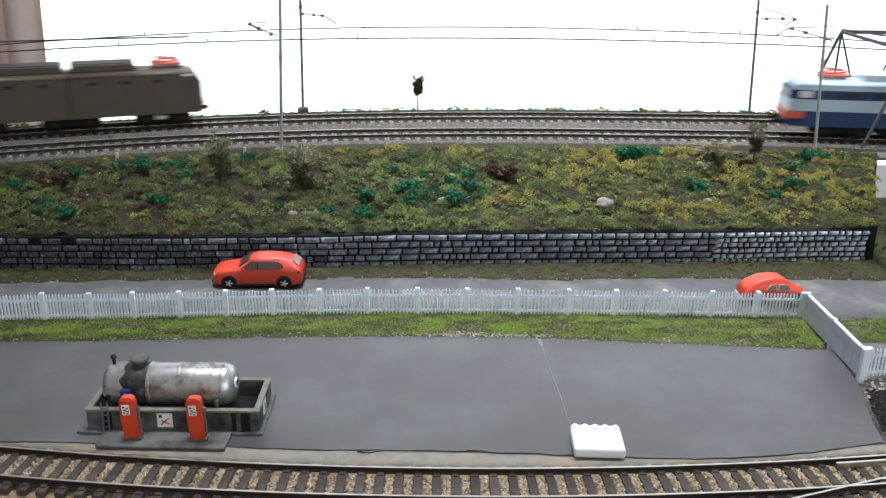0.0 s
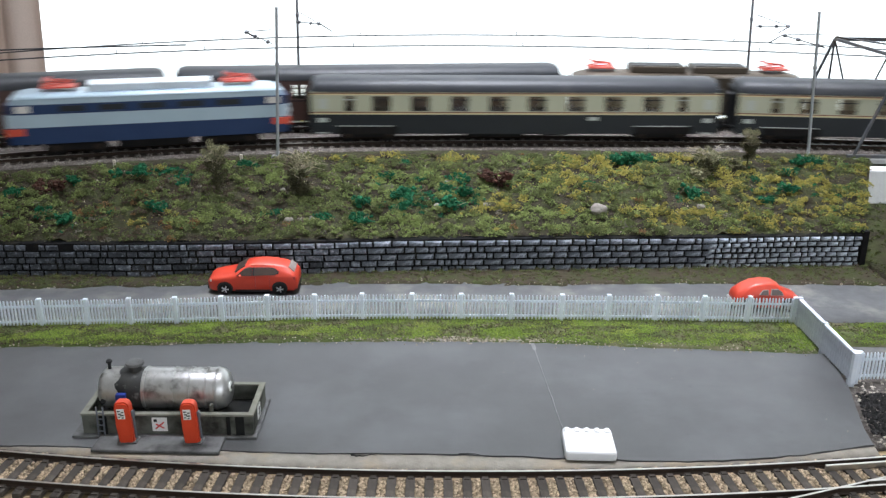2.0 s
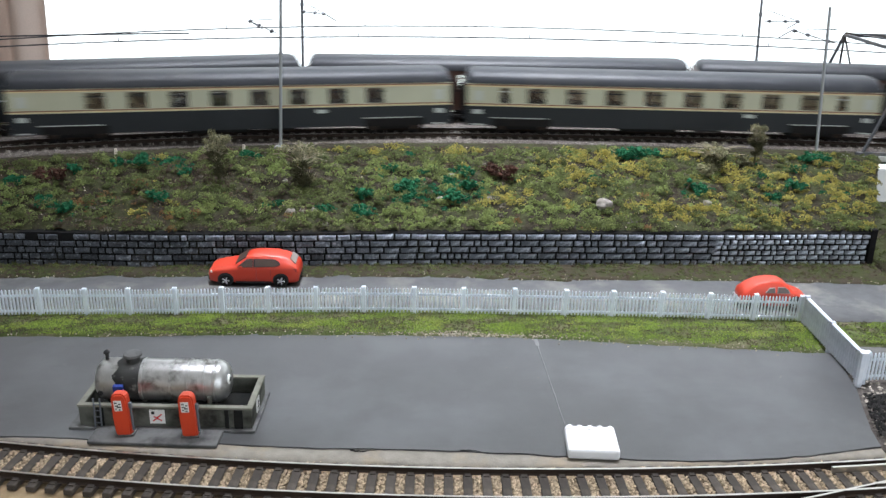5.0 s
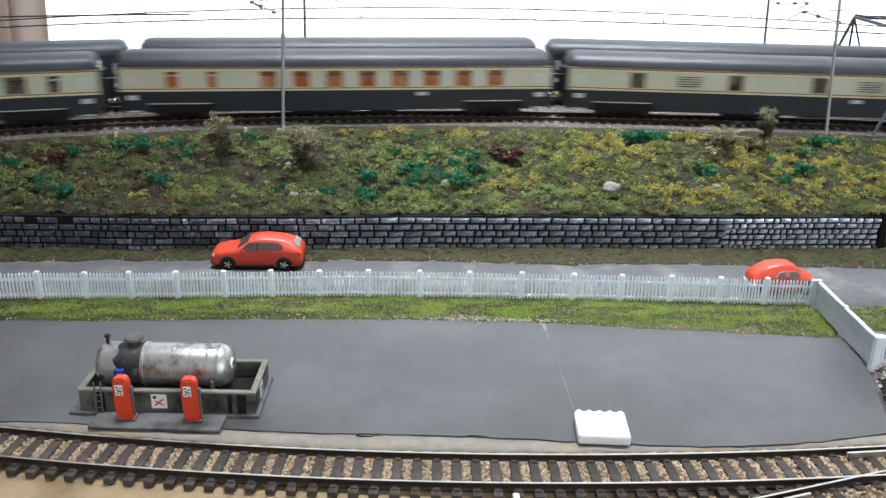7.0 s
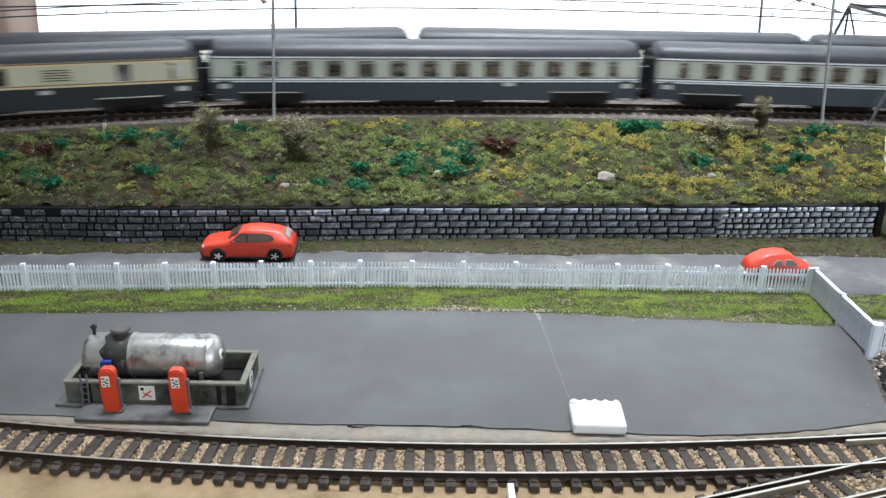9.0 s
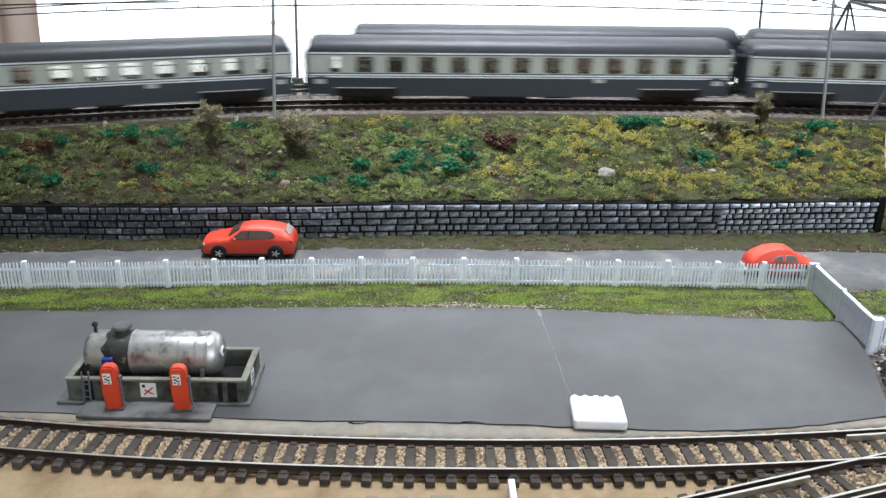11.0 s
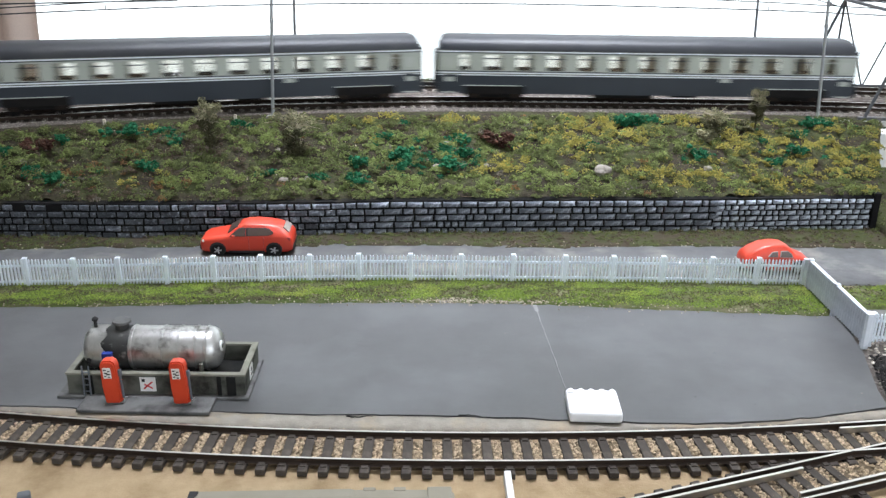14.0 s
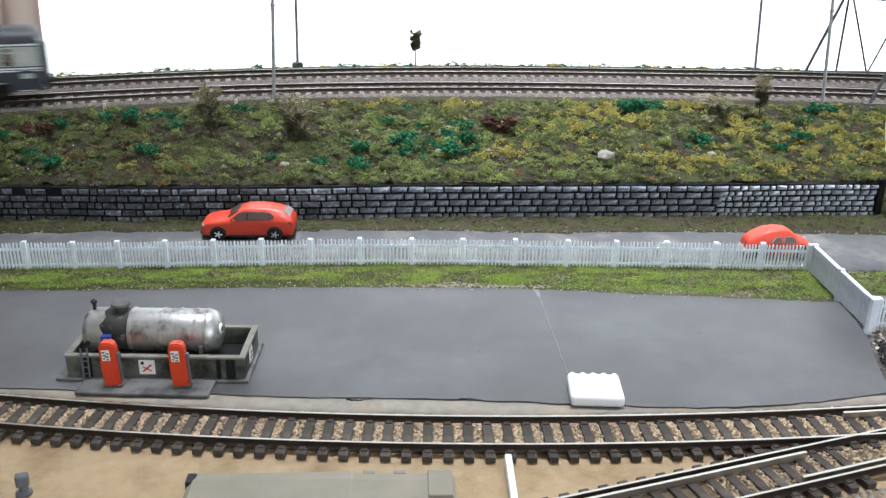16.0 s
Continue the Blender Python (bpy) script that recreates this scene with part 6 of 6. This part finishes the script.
def loco_body(t, name, L, w, z0, z1, cab, material, label="", nose=0.5):
    """Box body with raked cab ends."""
    secs = []
    for x, k, dz in ((-L, 0.9, nose), (-L + cab, 1.0, 1.0), (L - cab, 1.0, 1.0), (L, 0.9, nose)):
        secs.append([(x, -w * k, z0), (x, w * k, z0), (x, w * k, z1), (x, -w * k, z1)])
    return part(name, bm_loft(secs), material, t, label)


def blue_loco():
    t = thing("electric_locomotive", "navy and pale blue grey electric locomotive with red pantographs", "locomotive")
    L, w = 91.0, 16.4
    for nm, z0, z1, l, m, lab in (("lower_band", 9.5, 20.5, L - 1.0, M_LOCO_BLUE, "navy lower band"), ("middle_band", 20.5, 29.0, L, M_LOCO_GREY, "pale blue grey band"),
                                 ("window_band", 29.0, 35.4, L - 1.2, M_LOCO_BLUE, "navy window band"), ("upper_band", 35.4, 39.0, L - 4.0, M_LOCO_GREY, "pale upper band")):
        loco_body(t, nm, l, w, z0, z1, 9, m, lab)
    part("roof", bm_loft([shell_section(-L + 6, w - 2.5, 0, 39, 41, 0.95), shell_section(-L + 12, w, 0, 39.0, 42.2), shell_section(L - 12, w, 0, 39.0, 42.2), shell_section(L - 6, w - 2.5, 0, 39, 41, 0.95)]), M_LOCO_GREY, t, smooth=True)
    part("roof_box", bm_box(-40, 40, -10.5, 10.5, 41.5, 46.5, 0.8), M_LOCO_ROOF, t, "light grey roof housing")
    part("roof_band", bm_box(-41, 41, -12, 12, 40.4, 41.6, 0.3), M_LOCO_BLUE, t)
    for e in (-1, 1):
        pantograph(t, e * 58, 44.0, flip=e)
        part("windscreen", bm_box(e * (L - 1.2) - 0.8, e * (L - 1.2) + 0.8, -12.5, 12.5, 29.6, 35, 0.3), M_CARGLASS, t)
        part("buffer_beam", bm_box(e * (L - 1) - 1.6, e * (L - 1) + 1.6, -14.5, 14.5, 14.0, 20.5, 0.5), M_BUFFER_RED, t, "vermilion nose panel")
        for s in (-1, 1):
            part("nose_flash", bm_box(e * (L - 6) - 6, e * (L - 6) + 5.0, s * w - 0.25 - (0.5 if s < 0 else 0), s * w + 0.25 + (0.5 if s > 0 else 0), 15.5, 20.0, 0.1), M_BUFFER_RED, t, "vermilion corner flash")
            part("headlight", bm_lathe([(1.8, 0), (1.8, 0.8), (1.2, 1.2)], "X", 14, (e * (L + 0.2), 10 * s, 24)), M_LAMP_CLEAR, t)
            part("cab_window", bm_box(e * 80 - 4.5, e * 80 + 4.5, s * w - 0.3, s * w + 0.3, 30.2, 34.6, 0.2), M_LAMP_CLEAR, t, "bright cab side window")
        bogie(t, e * 50, (-13, 13), 6.8)
    for s in (-1, 1):
        for k in range(5):
            x = -50 + 25 * k
            part("grille", bm_box(x - 8, x + 8, s * w - 0.25, s * w + 0.25, 30.4, 34.2, 0.15), M_SLATE, t)
    part("equipment_box", bm_box(-24, 24, -12, 12, 3.5, 9.6, 0.6), M_UNDER, t)
    buffers(t, L)
    return t


def brown_loco():
    t = thing("electric_locomotive", "grey brown articulated electric locomotive with red pantographs", "locomotive")
    L, w = 91.0, 16.2
    for e in (-1, 1):
        secs = []
        for x, k, zt in ((0.8, 1.0, 38), (L - 14, 1.0, 38), (L - 3, 0.94, 37), (L, 0.86, 31)):
            secs.append([(e * x, -w * k, 9.5), (e * x, w * k, 9.5), (e * x, w * k, zt), (e * x, -w * k, zt)])
        part("body_half", bm_loft(secs), M_LOCO_BROWN, t, "grey brown body half")
        part("roof", bm_loft([shell_section(e * 0.8, w, 0, 38, 41.5), shell_section(e * (L - 14), w, 0, 38, 41.5), shell_section(e * (L - 4), w - 3, 0, 37, 39.5, 0.95)]), M_LOCO_BROWN, t, smooth=True)
        part("roof_box", bm_box(min(e * 2.5, e * 46), max(e * 2.5, e * 46), -11, 11, 41, 46.0, 0.7), M_LOCO_BROWN, t)
        part("roof_plate", bm_box(min(e * 3.5, e * 45), max(e * 3.5, e * 45), -9, 9, 46.0, 46.6, 0.2), M_BLACK, t, "black roof plate")
        pantograph(t, e * 68, 43.5, flip=-e)
        part("windscreen", bm_box(e * (L - 1.5) - 0.7, e * (L - 1.5) + 0.7, -10.5, 10.5, 25.5, 31, 0.3), M_CARGLASS, t)
        for s in (-1, 1):
            part("headlight", bm_lathe([(1.6, 0), (1.6, 0.8), (1.0, 1.2)], "X", 12, (e * (L + 0.1), 9.5 * s, 18)), M_LAMP_CLEAR, t)
            part("cab_window", bm_box(e * 80 - 4, e * 80 + 4, s * w - 0.3, s * w + 0.3, 32, 35.5, 0.2), M_CARGLASS, t)
            part("lamp_board", bm_box(e * 81 - 4, e * 81 + 4, s * (w - 0.4) - 0.4, s * (w - 0.4) + 0.4, 36.2, 37.6, 0.2), M_LAMP_CLEAR, t, "white marker strip")
            for k in range(3):
                x = e * (16 + 22 * k)
                part("side_window", bm_box(x - 3.2, x + 3.2, s * w - 0.3, s * w + 0.3, 32.5, 35, 0.2), M_SLATE, t)
            part("step", bm_box(e * 60 - 4, e * 60 + 4, s * 14 - 1, s * 14 + 1, 5.6, 8.4, 0.2), M_DOOR_GREY, t, "pale step plate")
    part("bellows", bm_box(-1.6, 1.6, -15, 15, 10, 39, 0.3), M_BLACK, t)
    for x in (-62, 0, 62):
        bogie(t, x, (-12, 12), 6.6)
    buffers(t, L)
    return t


def evenly(n, pitch, half, shift=0.0):
    return [(shift + (i - (n - 1) / 2) * pitch, half) for i in range(n)]


GOLD = [(36.0, 0.35, M_LINE_RED), (35.1, 0.4, M_LINE_GOLD), (22.6, 0.35, M_LINE_RED), (21.7, 0.4, M_LINE_GOLD)]
PALE = [(36.2, 0.4, M_LINE_WHITE), (35.4, 0.35, M_SLATE_BLUE), (22.6, 0.4, M_SLATE_BLUE), (21.8, 0.4, M_LINE_WHITE), (20.2, 0.35, M_LINE_WHITE)]


def build_trains():
    """Returns the vehicles with the distance of their middle behind the train's nose."""
    gold = "cream and dark slate passenger coach with gold lines"
    pale = "ivory and slate blue passenger coach with white lines"
    nine = evenly(8, 27.6, 6.6) + [(-119, 3.6), (119, 3.6)]
    nine.sort()
    a = coach(gold, M_CREAM, M_SLATE, GOLD, nine)
    diner = coach("cream and dark slate saloon coach with blank end panels", M_CREAM, M_SLATE, GOLD, evenly(8, 26.3, 6.3))
    b = copy_thing(a, pose(0, 2, 0))
    lit = coach("cream and dark slate restaurant coach, its orange interior coloured as lit", M_CREAM, M_SLATE, GOLD, [(-112, 4.2), (-86, 3.2)] + evenly(8, 22.2, 5.6, 28), inside=M_INSIDE_ORANGE, seat=32.0)
    van = coach("ivory and slate luggage coach with louvres", M_CREAM, M_SLATE, GOLD, [(-98, 5.2), (-30, 5.2), (28, 5.6), (102, 4.4), (134, 3.4)], louvres=(-62, 62), seat=30)
    pale_w = sorted(evenly(11, 21.5, 5.9) + [(-127.5, 3.4), (127.5, 3.4)])
    p = coach(pale, M_IVORY, M_SLATE_BLUE, PALE, pale_w, seat=20.5)
    far = pose(0, 2, 0)
    front = [(blue_loco(), 97.0), (a, 0), (copy_thing(a, far), 0), (diner, 0), (b, 0), (lit, 0), (van, 0), (p, 0)] + [(copy_thing(p, far), 0) for _ in range(5)]
    front = [(o, 94.0 if i == 0 else 196.0 + 306.7 * (i - 0.5)) for i, (o, _) in enumerate(front)]
    c = coach("dark red brown passenger coach with a grey roof", M_COACH_BROWN, M_COACH_BROWN, [(22.0, 0.3, M_SLATE)], evenly(9, 28, 5.6), door_mat=M_COACH_BROWN, detailed=True)
    d = coach("dark slate passenger coach with a grey roof", M_SLATE_BLUE, M_SLATE, [(22.0, 0.3, M_LINE_WHITE)], evenly(11, 24, 5.4), detailed=True)
    back = [brown_loco(), c] + [copy_thing(c, far) for _ in range(2)] + [d] + [copy_thing(d, far) for _ in range(4)]
    back = [(o, 93.0 if i == 0 else 190.0 + 300.60 * (i - 0.5)) for i, o in enumerate(back)]
    for o, _ in front:
        o["group"] = "front train"
    for o, _ in back:
        o["group"] = "back train"
    return front, back


def along(line):
    xs = np.arange(-5200, 5200, 4.0)
    ys = np.array([line(x) for x in xs])
    s = np.concatenate([[0], np.cumsum(np.hypot(np.diff(xs), np.diff(ys)))])
    s -= np.interp(0, xs, s)
    return lambda q: (float(np.interp(q, s, xs)), float(np.interp(q, s, ys)))


def motions():
    steps = [i * 0.4 for i in range(41)]
    at = along(front_line)

    def ride(at, s, half, turn):
        x0, y0 = at(s - half)
        x1, y1 = at(s + half)
        return pose((x0 + x1) / 2 * MM, (y0 + y1) / 2 * MM, RAIL * MM, 0, 0, math.degrees(math.atan2(y1 - y0, x1 - x0)) + turn)
    for ob, off in FRONT_TRAIN:
        half = 50 if off < 100 else 106
        walk(ob, [(t, ride(at, 245.0 - 268.82 * t - 0.298 * t * t + off, half, 0)) for t in steps])
    at_b = along(back_line)
    for ob, off in BACK_TRAIN:
        half = 60 if off < 100 else 106
        walk(ob, [(t, ride(at_b, -182.1 + 239.68 * t + -2.805 * t * t + 0.3079 * t ** 3 - off, half, 0)) for t in steps])


room()
curtain()
ground()
embankment()
slope_cover()
tracks()
line_side()
wires()
truss_bridge()
for x, u, r in ((100, 0.23, 4.8), (0, 0.3, 2.6), (6, 0.57, 2.0), (167, 0.31, 2.6), (-82, 0.17, 2.2), (-89, 0.16, 2.6), (-76, 0.19, 1.8), (-98, 0.52, 1.6), (226, 0.5, 1.8), (30, 0.3, 1.6)):
    yy, zz = slope_at(x, u)
    boulder(x, yy, zz + 0.25 * r, r, int(x) + 200)
for x, u, r, h in ((39, 0.6, 11.0, 9.5), (-240, 0.67, 12.0, 10.0)):
    bush(x, u, r, h, M_BUSH_RED, "tangled reddish brown bush on the slope", int(x * 3 + 900))
for x, u, r in ((-191, 0.76, 7.5), (-173, 0.86, 6), (-164, 0.71, 4.5), (-229, 0.78, 4), (-168, 0.32, 5.5), (-218, 0.19, 5), (-234, 0.29, 5.5), (-258, 0.62, 5), (-127, 0.88, 5), (-102, 0.31, 3), (-22, 0.88, 4.5),
                (-34, 0.67, 4), (-18, 0.43, 8.5), (-23, 0.28, 5.5), (-48, 0.36, 5.5), (-68, 0.2, 5), (-46, 0.15, 6), (8, 0.29, 6), (14, 0.63, 5.5), (19, 0.43, 5.5), (4, 0.49, 4.5), (124, 0.9, 6), (134, 0.9, 6.5), (143, 0.91, 6),
                (166, 0.44, 6.5), (211, 0.35, 4.5), (229, 0.47, 5), (240, 0.76, 5), (256, 0.91, 6.5), (100, 0.55, 4)):
    bush(x, u, 1.3 * r, 0.95 * r, M_TURF_DARK, "dark blue green low foam bush on the slope", int(x * 3 + 900))
bush(205, 0.8, 6.0, 9.0, M_SHRUB_DARK, "dark olive scrubby bush on the slope", 61)
bush(178, 0.68, 8.0, 8.0, M_SHRUB, "dark olive scrubby bush on the slope", 62)
bush(-87, 0.5, 7.5, 15.0, M_SHRUB_DARK, "dark olive scrubby bush on the slope", 63)
for x, u, h, r, kw in ((-139, 0.55, 33, 9.0, {"count": 30, "crown_from": 0.2, "wide": 1.1}), (-86, 0.46, 29, 9.5, {"wide": 1.2, "count": 30, "crown_from": 0.12, "twig": 1.7}), (212, 0.8, 28, 7.0, {"crown_from": 0.3, "count": 44}), (182, 0.7, 19, 10.0, {"wide": 1.2, "count": 22, "crown_from": 0.15, "twig": 1.7})):
    yy, zz = slope_at(x, u)
    tree(x, yy, zz, h, r, "spindly olive grey weed tree on the slope", int(x) + 777, **kw)
tree(-20, 741, TOP - 1, 27, 6.5, "small dark bare-stemmed tree behind the tracks", 41, 0.45, M_SHRUB_DARK, M_SHRUB_DARK, count=60, wide=0.8)
suv()
small_car()
fuel_tank()
yard_things()
FRONT_TRAIN, BACK_TRAIN = build_trains()
fences()
stone_wall()
motions()
